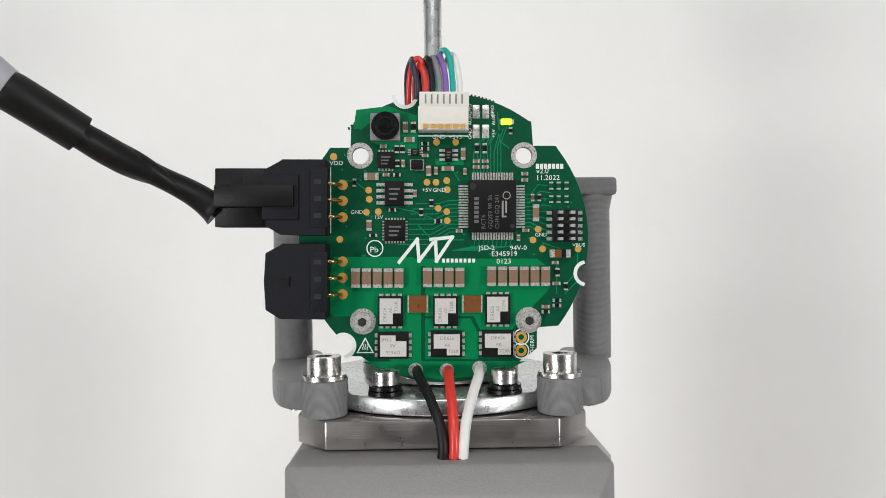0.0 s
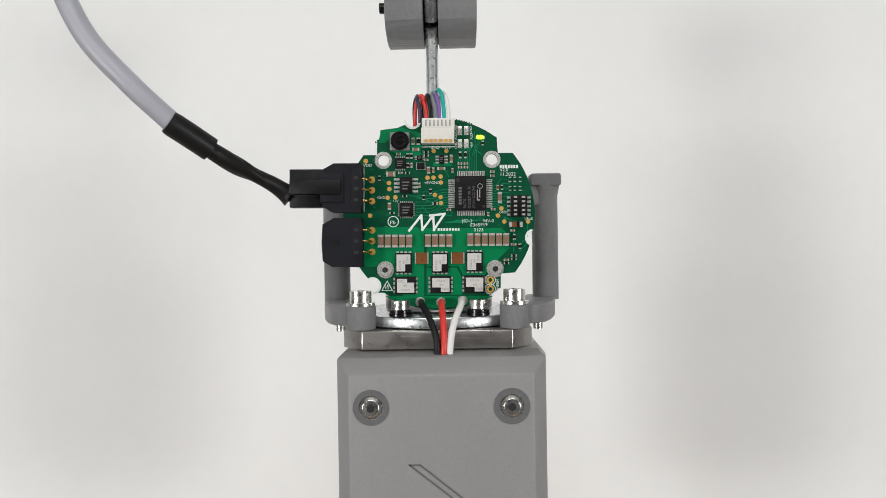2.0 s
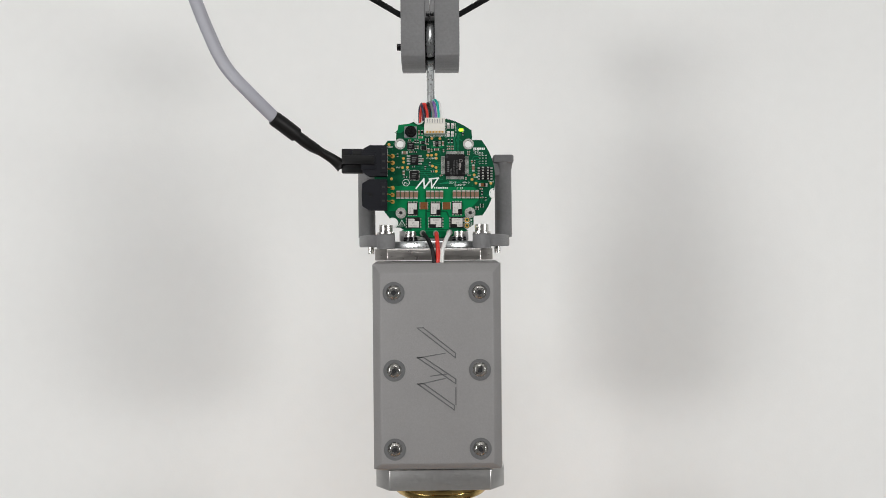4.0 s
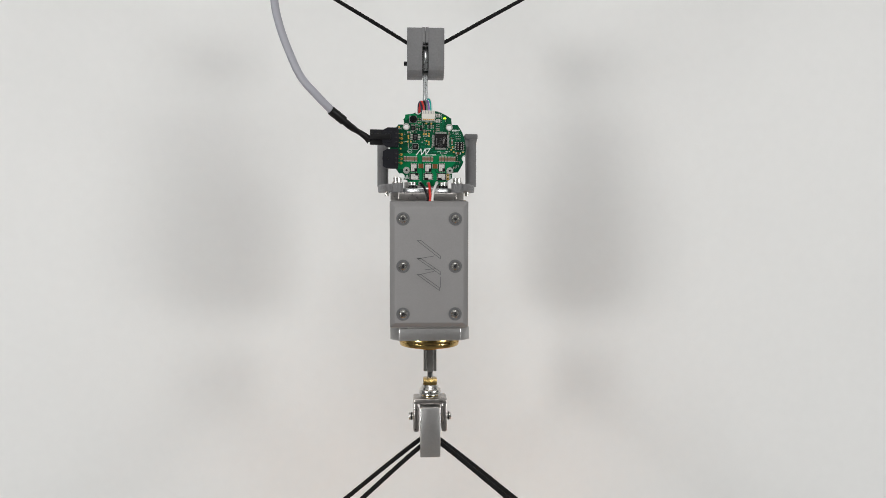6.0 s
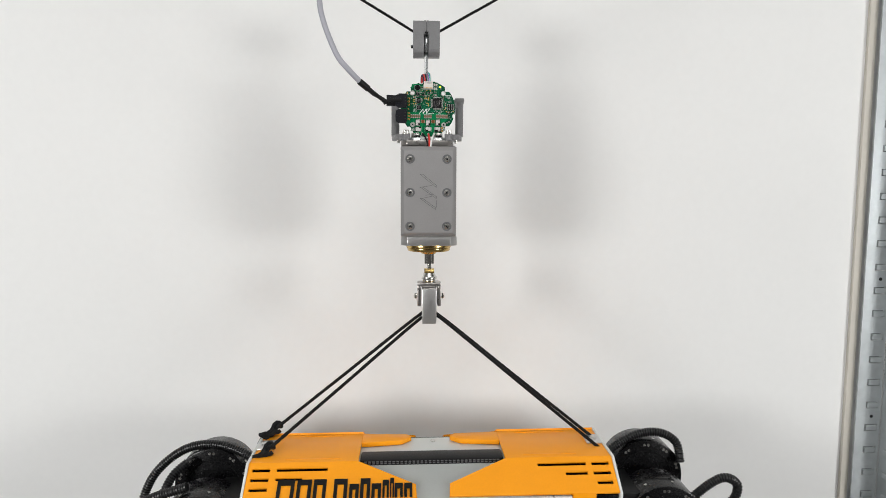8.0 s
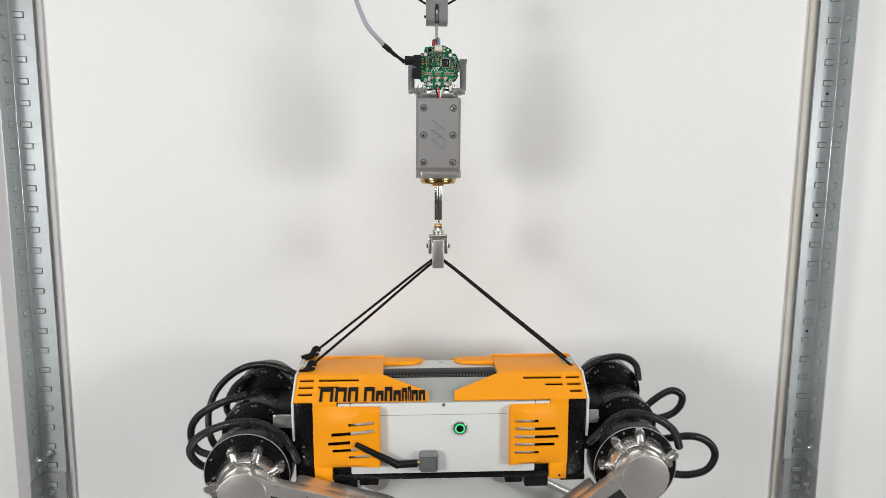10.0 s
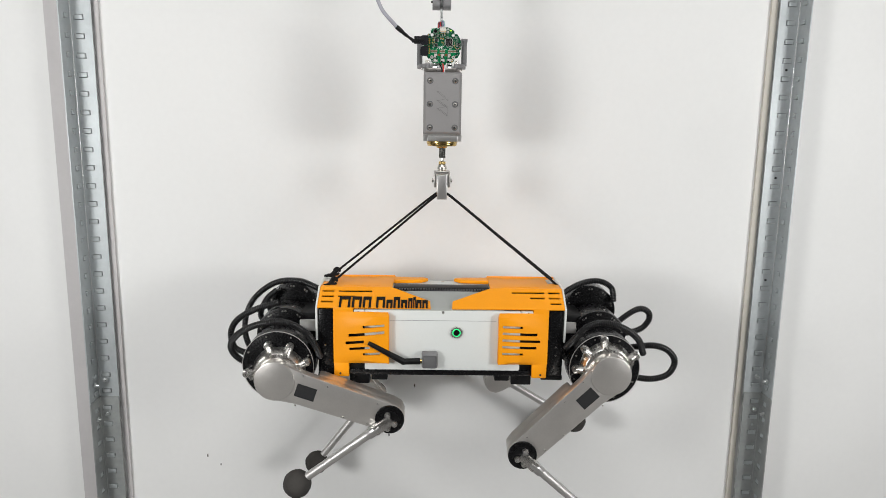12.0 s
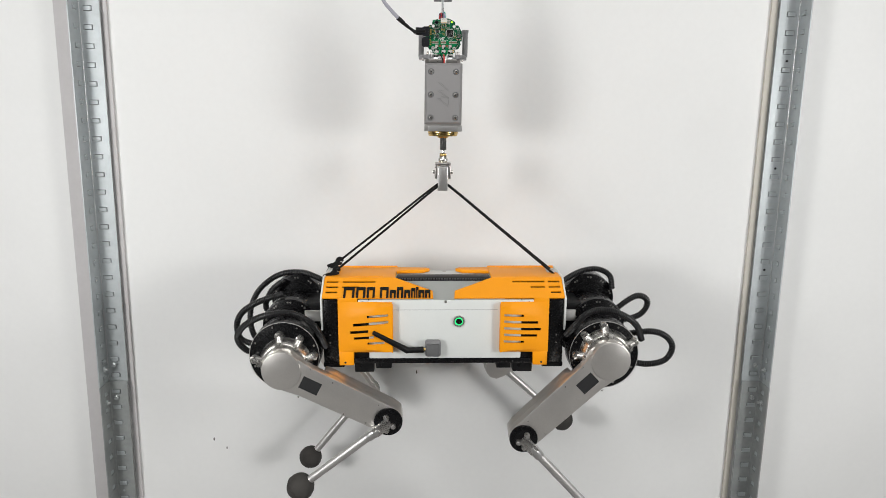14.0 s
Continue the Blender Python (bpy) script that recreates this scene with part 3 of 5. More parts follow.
def bcyl(u, v, r, y, h, seg=20, bm=None):
    x, z = bd(u, v)
    return cyl((x, y, z), (x, y - h, z), r * 0.0001194, seg=seg, bm=bm)


def bring(u, v, ro, ri, y, h, bm=None):
    x, z = bd(u, v)
    return ring((x, y - h / 2, z), (0, -1, 0), ro * 0.0001194, ri * 0.0001194, h, 40, bm=bm)


def circuit_board():
    base = (0, 0.0008, 1.17)
    pcb = thing("circuit_board", base, "round green motor controller board with black connectors and white print", "circuit board")
    cu, cv, R = 785, 421, 256
    rim = []

    def arc(a0, a1, n):
        for k in range(n + 1):
            a = radians(a0 + (a1 - a0) * k / n)
            rim.append((cu + R * math.cos(a), cv - R * math.sin(a)))

    def bite(u, v, r, a0, a1, n=8):
        for k in range(n + 1):
            a = radians(a0 + (a1 - a0) * k / n)
            rim.append((u + r * math.cos(a), v - r * math.sin(a)))
    arc(-11, 37, 12)
    rim.extend([(983, 258), (943, 258), (940, 215)])
    arc(54, 102, 12)
    bite(716, 170, 17, -5, -165)
    arc(110, 128, 4)
    rim.extend([(621, 222), (620, 262), (584, 262)])
    arc(142, 222, 20)
    bite(607, 612, 19, 120, -75)
    arc(235, 310, 18)
    rim.extend([(950, 610), (950, 580), (988, 577)])
    arc(-37, -18, 5)
    bite(1038, 484, 17, 250, 110)
    board = bmesh.new()
    for loop in (rim, *([(u + 15 * math.cos(k * math.pi / 14), v + 15 * math.sin(k * math.pi / 14)) for k in range(28)] for u, v in ((637, 276), (927, 275)))):
        vs = []
        for p in loop:
            x, z = bd(*p)
            vs.append(board.verts.new((x, 0.0016, z)))
        for p, q in zip(vs, vs[1:] + vs[:1]):
            board.edges.new((p, q))
    bmesh.ops.triangle_fill(board, use_beauty=True, edges=board.edges[:])
    ex = bmesh.ops.extrude_face_region(board, geom=board.faces[:])
    bmesh.ops.translate(board, vec=(0, -0.0016, 0), verts=[e for e in ex["geom"] if isinstance(e, bmesh.types.BMVert)])
    body = part("board", board, M_SOLDER, pcb, "green board laminate", smooth=20)
    # panel-break teeth along the rim
    teeth = bmesh.new()
    for a0 in (122, 70):
        for k in range(7):
            a = radians(a0 + k * 1.5)
            bcyl(cu + (R + 1) * math.cos(a), cv - (R + 1) * math.sin(a), 2.0, 0.0015, 0.0014, 8, bm=teeth)
    teeth.verts.index_update()
    pieces("break_tooth", teeth, M_SOLDER, body)
    # copper pours under the mask
    y0 = 0.0
    pour = bmesh.new()
    bpoly([(590, 455), (730, 455), (745, 470), (745, 640), (690, 640), (660, 560), (590, 560), (572, 545)], y0, 0.00006, pour)
    bpoly([(752, 468), (858, 462), (945, 462), (972, 490), (972, 512), (920, 566), (905, 585), (850, 585), (838, 560), (752, 560)], y0, 0.00005, pour)
    bpoly([(590, 458), (950, 458), (966, 470), (590, 472)], y0, 0.00008, pour)
    bpoly([(640, 640), (930, 640), (880, 662), (785, 672), (690, 662)], y0, 0.00006, pour)
    bpoly([(752, 564), (832, 564), (846, 590), (846, 636), (752, 636)], y0, 0.00004, pour)
    bpoly([(655, 205), (690, 190), (738, 205), (738, 270), (700, 272), (655, 250)], y0, 0.00005, pour)
    bpoly([(770, 282), (820, 282), (820, 292), (770, 292)], y0, 0.00005, pour)
    bpoly([(630, 195), (690, 188), (640, 230), (625, 228)], y0, 0.00004, pour)
    part("copper_pour", pour, M_POUR, body, "lighter green copper areas", smooth=0)
    tr = bmesh.new()
    for k in range(9):
        u = 838 + k * 6
        bline([(u, 305), (u, 268 - k % 3 * 8), (u + 10, 250 - k * 3)], 1.6, y0, 0.00005, tr)
        v = 345 + k * 7
        bline([(918, v), (938, v), (952 + k * 3, v - 18 + k * 5), (975, v - 16 + k * 5)], 1.6, y0, 0.00005, tr)
        bline([(812, v + 10), (795, v + 10), (775 - k * 2, v + 16 + k * 2), (735 - k * 4, v + 16 + k * 2)], 1.6, y0, 0.00005, tr)
        bline([(840 + k * 8, 425), (838 + k * 8, 436), (800 + k * 6, 444)], 1.4, y0, 0.00005, tr)
    for pts in ([(900, 262), (885, 250), (880, 200)], [(645, 335), (628, 322), (600, 318)], [(700, 368), (745, 378), (790, 400)],
                [(1000, 505), (1022, 480), (1022, 445)], [(985, 460), (985, 520)], [(1000, 520), (1020, 500)], [(740, 400), (765, 425), (820, 425)],
                [(690, 300), (660, 310), (640, 312)], [(742, 250), (742, 275)], [(800, 300), (812, 320)], [(1012, 380), (1030, 372)], [(960, 430), (990, 440)]):
        bline(pts, 1.8, y0, 0.00005, tr)
    tagged(part("trace_network", tr, M_TRACE, body, smooth=0), kind="stuff")
    via = bmesh.new()
    rnd = random.Random(5)
    for k in range(150):
        a, r = rnd.uniform(0, 6.283), R * 0.93 * math.sqrt(rnd.random())
        u, v = cu + r * math.cos(a), cv + r * math.sin(a)
        if v < 455 and u > 600 and min(math.hypot(u - 637, v - 276), math.hypot(u - 927, v - 275)) > 26:
            bcyl(u, v, 1.8, y0, 0.00005, 7, bm=via)
    tagged(part("via_field", via, M_TRACE, body, smooth=0), kind="stuff")
    # mounting holes
    for u, v in ((637, 276), (927, 275)):
        part("mounting_ring", bring(u, v, 23, 15, y0, 0.0001), M_TIN, body, "tinned mounting hole ring")
    for u, v in ((642, 569), (935, 567)):
        part("mounting_ring", bring(u, v, 23, 15, y0, 0.0001), M_TIN, body)
        s = part("board_screw", bcyl(u, v, 16.5, y0, 0.0016, 32), M_TIN, pcb, "steel socket screw")
        part("screw_rim", bring(u, v, 15.5, 8, y0 - 0.0016, 0.0003), M_TIN, s)
        part("socket", bcyl(u, v, 8, y0 - 0.0016, 0.0001, 6), M_DARK, s, smooth=0)
        x, z = bd(u, v)
        part("standoff", cyl((x, 0.0018, z), (x, 0.013, z), 0.0026, seg=20), M_ALU, s)
    for u, v, a0, a1 in ((716, 170, 185, 345), (607, 612, -75, 120), (1038, 484, 108, 252)):
        pts = [(u + 20 * math.cos(radians(a0 + (a1 - a0) * k / 14)), v - 20 * math.sin(radians(a0 + (a1 - a0) * k / 14))) for k in range(15)]
        part("half_ring", bline(pts, 6, y0, 0.00009), M_SILK, body, smooth=0)

    # gold test pads
    for u, v, r in ((590, 278, 6.5), (652, 337, 6), (653, 353, 6), (648, 376, 6), (669, 375, 6), (772, 252, 6), (806, 252, 6), (755, 323, 6), (771, 323, 6),
                    (790, 320, 6), (791, 336, 6), (775, 369, 6), (790, 375, 6), (791, 391, 6), (601, 424, 6), (952, 406, 6), (943, 425, 6), (960, 441, 6), (1023, 441, 6)):
        part("test_pad", bcyl(u, v, r, y0, 0.00008, 16), M_GOLD, pcb)

    # processor
    q = part("processor", brect(828, 320, 912, 412, y0 - 0.0001, 0.0014, 0.0001), M_CHIP, pcb, "large black processor chip")
    pins = bmesh.new()
    for k in range(16):
        t = k / 15
        u, v = 836 + 70 * t, 330 + 72 * t
        brect(u - 1.4, 306, u + 1.4, 321, y0, 0.0005, bm=pins)
        brect(u - 1.4, 411, u + 1.4, 425, y0, 0.0005, bm=pins)
        brect(811, v - 1.4, 829, v + 1.4, y0, 0.0005, bm=pins)
        brect(911, v - 1.4, 928, v + 1.4, y0, 0.0005, bm=pins)
    pins.verts.index_update()
    pieces("pin", pins, M_TIN, q)
    yq = y0 - 0.0015
    part("dot", bcyl(836, 331, 6, yq, 0.00004, 20), M_DARK, q)
    part("dot", bcyl(905, 401, 4, yq, 0.00004, 20), M_DARK, q)
    mk = bmesh.new()
    for s, u in (("RCT6", 858), ("GQ2E9 9R 36", 870), ("CHN GQ 241", 882)):
        x, z = bd(u, 406)
        part("marking", lettering(s, x, z, 0.00125, yq - 0.00002, 90, 0.00002), M_MARK, q, "grey laser print", smooth=0)
    for u, v0, v1 in ((842, 350, 402),):
        v = v0
        while v < v1 - 4:
            brect(u - 4, v, u + 4, v + 5.5, yq, 0.00003, bm=mk)
            v += 8
    part("marking", mk, M_MARK, q, "row of grey print", smooth=0)
    lg = bline([(888, 358), (888, 384), (893, 384)], 3, yq, 0.00003)
    bline([(894, 358), (894, 376)], 3, yq, 0.00003, lg)
    bring(895, 347, 7, 5.5, yq, 0.00003, bm=lg)
    part("chip_mark", lg, M_PRINT, q, smooth=0)

    def chip(u0, v0, u1, v1, h, sides, n, ln, label=""):
        c = part("chip", brect(u0, v0, u1, v1, y0 - 0.0001, h, 0.00008), M_CHIP, pcb, label)
        pb = bmesh.new()
        for k in range(n):
            t = (k + 0.5) / n
            u, v = u0 + (u1 - u0) * t, v0 + (v1 - v0) * t
            wu, wv = (u1 - u0) / n * 0.27, (v1 - v0) / n * 0.27
            if "l" in sides:
                brect(u0 - ln, v - wv, u0 + 1, v + wv, y0, h * 0.4, bm=pb)
            if "r" in sides:
                brect(u1 - 1, v - wv, u1 + ln, v + wv, y0, h * 0.4, bm=pb)
            if "t" in sides:
                brect(u - wu, v0 - ln, u + wu, v0 + 1, y0, h * 0.4, bm=pb)
            if "b" in sides:
                brect(u - wu, v1 - 1, u + wu, v1 + ln, y0, h * 0.4, bm=pb)
        pb.verts.index_update()
        pieces("pin", pb, M_TIN, c)
        mb = bmesh.new()
        for k in range(3):
            w = (v1 - v0) * 0.12
            vv = v0 + (v1 - v0) * (0.28 + 0.2 * k)
            brect(u0 + (u1 - u0) * 0.22, vv, u0 + (u1 - u0) * (0.78 - 0.08 * k), vv + w * 0.7, y0 - 0.0001 - h, 0.00003, bm=mb)
        part("marking", mb, M_MARK, c, smooth=0)
        return c
    chip(668, 270, 697, 299, 0.0008, "tb", 5, 4)
    chip(681, 322, 715, 365, 0.0012, "lr", 4, 15)
    chip(680, 390, 717, 427, 0.0007, "lrtb", 7, 4)
    chip(787, 263, 800, 287, 0.0009, "lr", 3, 10)
    chip(727, 264, 742, 276, 0.0007, "lr", 3, 6)
    pi = part("inductor", brect(656, 204, 708, 252, y0, 0.0022, 0.0003), M_GREYW, pcb, "square shielded inductor with black core")
    part("core", bcyl(683, 227, 24.5, y0 - 0.0022, 0.0007, 36), M_BLACK, pi)
    part("core_top", bring(683, 227, 17, 13, y0 - 0.0029, 0.00015), M_CHIP, pi)
    sm = part("inductor", brect(727, 284, 748, 301, y0, 0.0012, 0.0003), M_CHIP, pcb, "small dark moulded inductor")
    part("base_pad", brect(725, 283, 750, 302, y0, 0.0003), M_TIN, sm)

    def passive(u, v, w, h, body_mat, along="u", hh=0.0005, label="", e=0.22):
        if along == "u":
            b = brect(u - w / 2 + w * e, v - h / 2, u + w / 2 - w * e, v + h / 2, y0, hh)
            t = brect(u - w / 2, v - h / 2, u - w / 2 + w * e, v + h / 2, y0, hh * 1.03)
            brect(u + w / 2 - w * e, v - h / 2, u + w / 2, v + h / 2, y0, hh * 1.03, bm=t)
        else:
            b = brect(u - w / 2, v - h / 2 + h * e, u + w / 2, v + h / 2 - h * e, y0, hh)
            t = brect(u - w / 2, v - h / 2, u + w / 2, v - h / 2 + h * e, y0, hh * 1.03)
            brect(u - w / 2, v + h / 2 - h * e, u + w / 2, v + h / 2, y0, hh * 1.03, bm=t)
        p = part("passive_component", b, body_mat, pcb, label, smooth=0)
        part("terminal", t, M_TIN, p, smooth=0)
    # power capacitors and shunt resistors
    for u0, n, v in ((630, 5, 492), (756, 4, 491), (869, 6, 489)):
        for k in range(n):
            passive(u0 + 19 * k, v, 15.5, 34, M_CERAMIC, "v", 0.0013, "tall brown ceramic capacitor", 0.17)
    for u in (739, 835):
        passive(u, 538, 36, 30, M_TANT, "u", 0.0007, "amber shunt resistor", 0.07)
    for u, v, w, h, a, m in (
            (717, 226, 9, 19, "v", M_CERAMIC), (731, 226, 9, 19, "v", M_CHIP), (724, 248, 19, 9, "u", M_CERAMIC), (678, 260, 12, 6, "u", M_CERAMIC),
            (702, 265, 8, 14, "v", M_CHIP), (712, 265, 8, 14, "v", M_CHIP), (752, 255, 14, 6, "u", M_CHIP), (752, 264, 14, 6, "u", M_CHIP), (752, 276, 12, 6, "u", M_CERAMIC),
            (819, 273, 8, 21, "v", M_CERAMIC), (792, 299, 22, 8, "u", M_CERAMIC), (758, 303, 9, 18, "v", M_CERAMIC), (771, 303, 6, 14, "v", M_CERAMIC),
            (657, 313, 25, 13, "u", M_CERAMIC), (703, 290, 7, 13, "v", M_CHIP), (713, 290, 6, 13, "v", M_CERAMIC), (702, 310, 13, 6, "u", M_CHIP), (683, 310, 12, 6, "u", M_CERAMIC),
            (734, 343, 6, 13, "v", M_CERAMIC), (694, 372, 13, 6, "u", M_CHIP), (745, 376, 7, 14, "v", M_CHIP), (763, 360, 7, 14, "v", M_CHIP), (775, 392, 14, 7, "u", M_CHIP),
            (627, 324, 6, 14, "v", M_CHIP), (653, 399, 9, 19, "v", M_CERAMIC), (660, 417, 14, 6, "u", M_CHIP), (843, 263, 7, 18, "v", M_CHIP), (857, 263, 7, 18, "v", M_CHIP),
            (842, 286, 12, 6, "u", M_CERAMIC), (858, 286, 12, 6, "u", M_CERAMIC), (842, 296, 12, 6, "u", M_CERAMIC), (858, 296, 12, 6, "u", M_CERAMIC), (822, 304, 6, 12, "v", M_CERAMIC),
            (928, 308, 12, 6, "u", M_CERAMIC), (928, 319, 12, 6, "u", M_CERAMIC), (942, 350, 6, 13, "v", M_TANT), (954, 350, 6, 13, "v", M_CHIP), (948, 377, 11, 30, "v", M_CERAMIC),
            (975, 329, 7, 14, "v", M_SOLDER), (988, 329, 7, 14, "v", M_SOLDER), (1002, 329, 7, 14, "v", M_SOLDER), (975, 353, 7, 13, "v", M_SOLDER), (988, 353, 7, 13, "v", M_SOLDER),
            (1002, 353, 7, 13, "v", M_SOLDER), (982, 465, 12, 6, "u", M_CERAMIC), (986, 482, 7, 15, "v", M_CHIP), (984, 502, 15, 6, "u", M_CERAMIC), (1001, 507, 7, 14, "v", M_CHIP),
            (985, 532, 15, 6, "u", M_CHIP), (985, 541, 15, 6, "u", M_CHIP), (965, 543, 14, 6, "u", M_CERAMIC), (965, 552, 14, 6, "u", M_CHIP), (903, 232, 6, 12, "v", M_CHIP),
            (812, 409, 12, 6, "u", M_CERAMIC), (930, 408, 12, 6, "u", M_CERAMIC), (917, 421, 6, 11, "v", M_CERAMIC)):
        passive(u, v, w, h, m, a)
    passive(990, 449, 36, 14, M_TANT, "u", 0.0012, "glass diode with amber body")
    part("diode_band", brect(992, 442, 1000, 456, y0, 0.00126), M_CHIP, pcb, smooth=0)
    # solder pads
    for u, v in ((842, 198), (859, 198), (842, 233), (859, 233)):
        part("solder_pad", brect(u - 6, v - 12, u + 6, v + 12, y0, 0.0002, 0.00006), M_TIN, pcb)
    led = part("indicator_lamp", brect(887, 211, 904, 221, y0, 0.0006), M_LED, pcb, "lit yellow-green indicator", smooth=0)
    part("terminals", brect(884, 212, 909, 220, y0, 0.0003), M_TIN, led, smooth=0)

    # power transistors
    for i, (u, v) in enumerate(((691, 550), (788, 550), (880, 547))):
        f = part("transistor", brect(u - 22, v - 26, u + 22, v + 27, y0, 0.0009, 0.00006), M_CHIP, pcb, "black power transistor with pale top", smooth=30)
        bpt = [(u - 19, v - 22), (u + 18, v - 22), (u + 18, v + 4), (u + 4, v + 4), (u + 4, v + 23), (u - 19, v + 23)]
        part("top", bpoly(bpt, y0 - 0.0009, 0.0001), M_FET, f, smooth=0)
        pb, mb = bmesh.new(), bmesh.new()
        for k in range(4):
            brect(u - 20 + 11 * k, v - 30, u - 13 + 11 * k, v - 25, y0, 0.0004, bm=pb)
            brect(u - 20 + 11 * k, v + 26, u - 13 + 11 * k, v + 31, y0, 0.0004, bm=pb)
        for s, du, dv in (("DR626", -7, 19), ("A0", 3, 4), ("T26K", 13, 2)):
            x, z = bd(u + du, v + dv)
            mb = merge(mb, lettering(s, x, z, 0.00105, y0 - 0.00101, 90, 0.00002))
        pb.verts.index_update()
        pieces("pin", pb, M_TIN, f)
        part("marking", mb, M_PRINT, f, smooth=0)
    for i, (u, v) in enumerate(((696, 611), (790, 609), (880, 608))):
        f = part("transistor", brect(u - 28, v - 24, u + 27, v + 23, y0, 0.0009, 0.00006), M_CHIP, pcb, "black power transistor with pale top", smooth=30)
        bpt = [(u - 23, v - 18), (u + 4, v - 18), (u + 4, v - 8), (u + 23, v - 8), (u + 23, v + 19), (u - 23, v + 19)] if i == 0 else \
              [(u - 23, v - 18), (u + 23, v - 18), (u + 23, v + 19), (u, v + 19), (u, v + 7), (u - 23, v + 7)]
        part("top", bpoly(bpt, y0 - 0.0009, 0.0001), M_FET, f, smooth=0)
        pb, mb = bmesh.new(), bmesh.new()
        for k in range(4):
            brect(u - 33, v - 21 + 11.5 * k, u - 27, v - 14 + 11.5 * k, y0, 0.0004, bm=pb)
            brect(u + 26, v - 21 + 11.5 * k, u + 32, v - 14 + 11.5 * k, y0, 0.0004, bm=pb)
        for s, du, dv in (("DR626", -12, -8), ("A0", -4, 4), ("T26K", 2, 15)):
            x, z = bd(u - du, v - dv + 1) if i == 0 else bd(u + du, v + dv)
            mb = merge(mb, lettering(s, x, z, 0.00105, y0 - 0.00101, 180 if i == 0 else 0, 0.00002))
        pb.verts.index_update()
        pieces("pin", pb, M_TIN, f)
        part("marking", mb, M_PRINT, f, smooth=0)

    # small pin header
    hd = part("pin_header", brect(976, 372, 1020, 428, y0, 0.0018, 0.0001), M_BLACKPL, pcb, "black two-row pin header")
    hp = bmesh.new()
    for k in range(5):
        v = 377 + 11.5 * k
        brect(967, v - 3, 978, v + 3, y0, 0.0005, bm=hp)
        brect(1018, v - 3, 1030, v + 3, y0, 0.0005, bm=hp)
        for u in (988, 1009):
            brect(u - 4, v - 2.5, u + 4, v + 2.5, y0 - 0.0018, 0.0014, bm=hp)
    hp.verts.index_update()
    pieces("pin", hp, M_TIN, hd)

    # cream seven-wire connector
    cn = part("wire_connector", brect(740, 195, 827, 236, y0, 0.0042, 0.0002), M_CREAM, pcb, "cream plastic seven-way wire connector")
    part("plug", brect(742, 170, 828, 197, y0 - 0.0006, 0.0036, 0.0002), M_CREAM, cn)
    # Thin raised grey bars paint the shade of the plug's slits.
    gv = bmesh.new()
    for k in range(7):
        u = 753 + 10.5 * k
        brect(u - 1.3, 175, u + 1.3, 191, y0 - 0.0042, 0.0001, bm=gv)
    part("slit_shade", gv, M_GREYW, cn, smooth=0)
    fp = bmesh.new()
    for k in range(6):
        u = 753 + 12.8 * k
        brect(u - 4, 226, u + 4, 234, y0 - 0.0042, 0.0004, bm=fp)
    part("contacts", fp, M_GOLD, cn, smooth=0)
    part("foot_line", brect(740, 240, 828, 242, y0, 0.0001), M_SILK, cn, smooth=0)

    # black power connectors with gold pins
    for i, (va, vb) in enumerate(((290, 418), (432, 560))):
        vc = (va + vb) / 2
        out = [(584, va), (512, va), (508, va + 3), (484, va + 16), (481, vc), (484, vb - 16), (508, vb - 1), (584, vb)]
        c = part("power_connector", bpoly(out, y0, 0.0068), M_CONN, pcb, "matte black two-row power socket", smooth=0)
        part("shroud", brect(560, va + 14, 588, vb - 14, y0 - 0.0066, 0.0006, 0.0001), M_CONN, c)
        if i:
            lt = brect(491, vc - 8, 524, vc - 4, y0 - 0.0068, 0.0003)
            brect(513, vc - 8, 524, vc + 8, y0 - 0.0068, 0.0004, bm=lt)
            part("latch", lt, M_BLACKPL, c)
        for k, v in enumerate((va + 38, va + 66, va + 95) if not i else (va + 31, va + 60, va + 89)):
            x0, z0 = bd(572, v)
            x1, z1 = bd(604, v)
            pn = part("pin", tube(smooth_path([(x0, -0.0030, z0), (x0 + 0.0018, -0.0030, z0), (x1 - 0.001, -0.0024, z1), (x1, -0.0004, z1)], 6), 0.00042, 10), M_BRASS, c, "bright bent pin")
            part("pad", bcyl(606, v, 9, y0, 0.0001, 24), M_GOLD, pn)
            # Black block on the housing paints the shade round the pin.
            part("pin_slot_shade", brect(566, v - 4, 578, v + 4, y0 - 0.0060, 0.00128), M_DARK, pn, smooth=0)
    # wire solder joints and round through holes
    for u, v in ((735, 655), (790, 656), (848, 652)):
        b = bcyl(u, v, 13, y0, 0.0004, 24)
        bcyl(u, v, 9, y0 - 0.0004, 0.0009, 20, bm=b)
        part("solder_joint", b, M_TIN, pcb)
    th = part("terminal_outline", bring(922, 597, 14.5, 12.5, y0, 0.00008), M_SILK, pcb)
    part("outline", bring(922, 621, 14.5, 12.5, y0, 0.00008), M_SILK, th)
    for v in (597, 621):
        e = part("eyelet", bring(922, v, 10, 5, y0, 0.0001), M_GOLD, th)

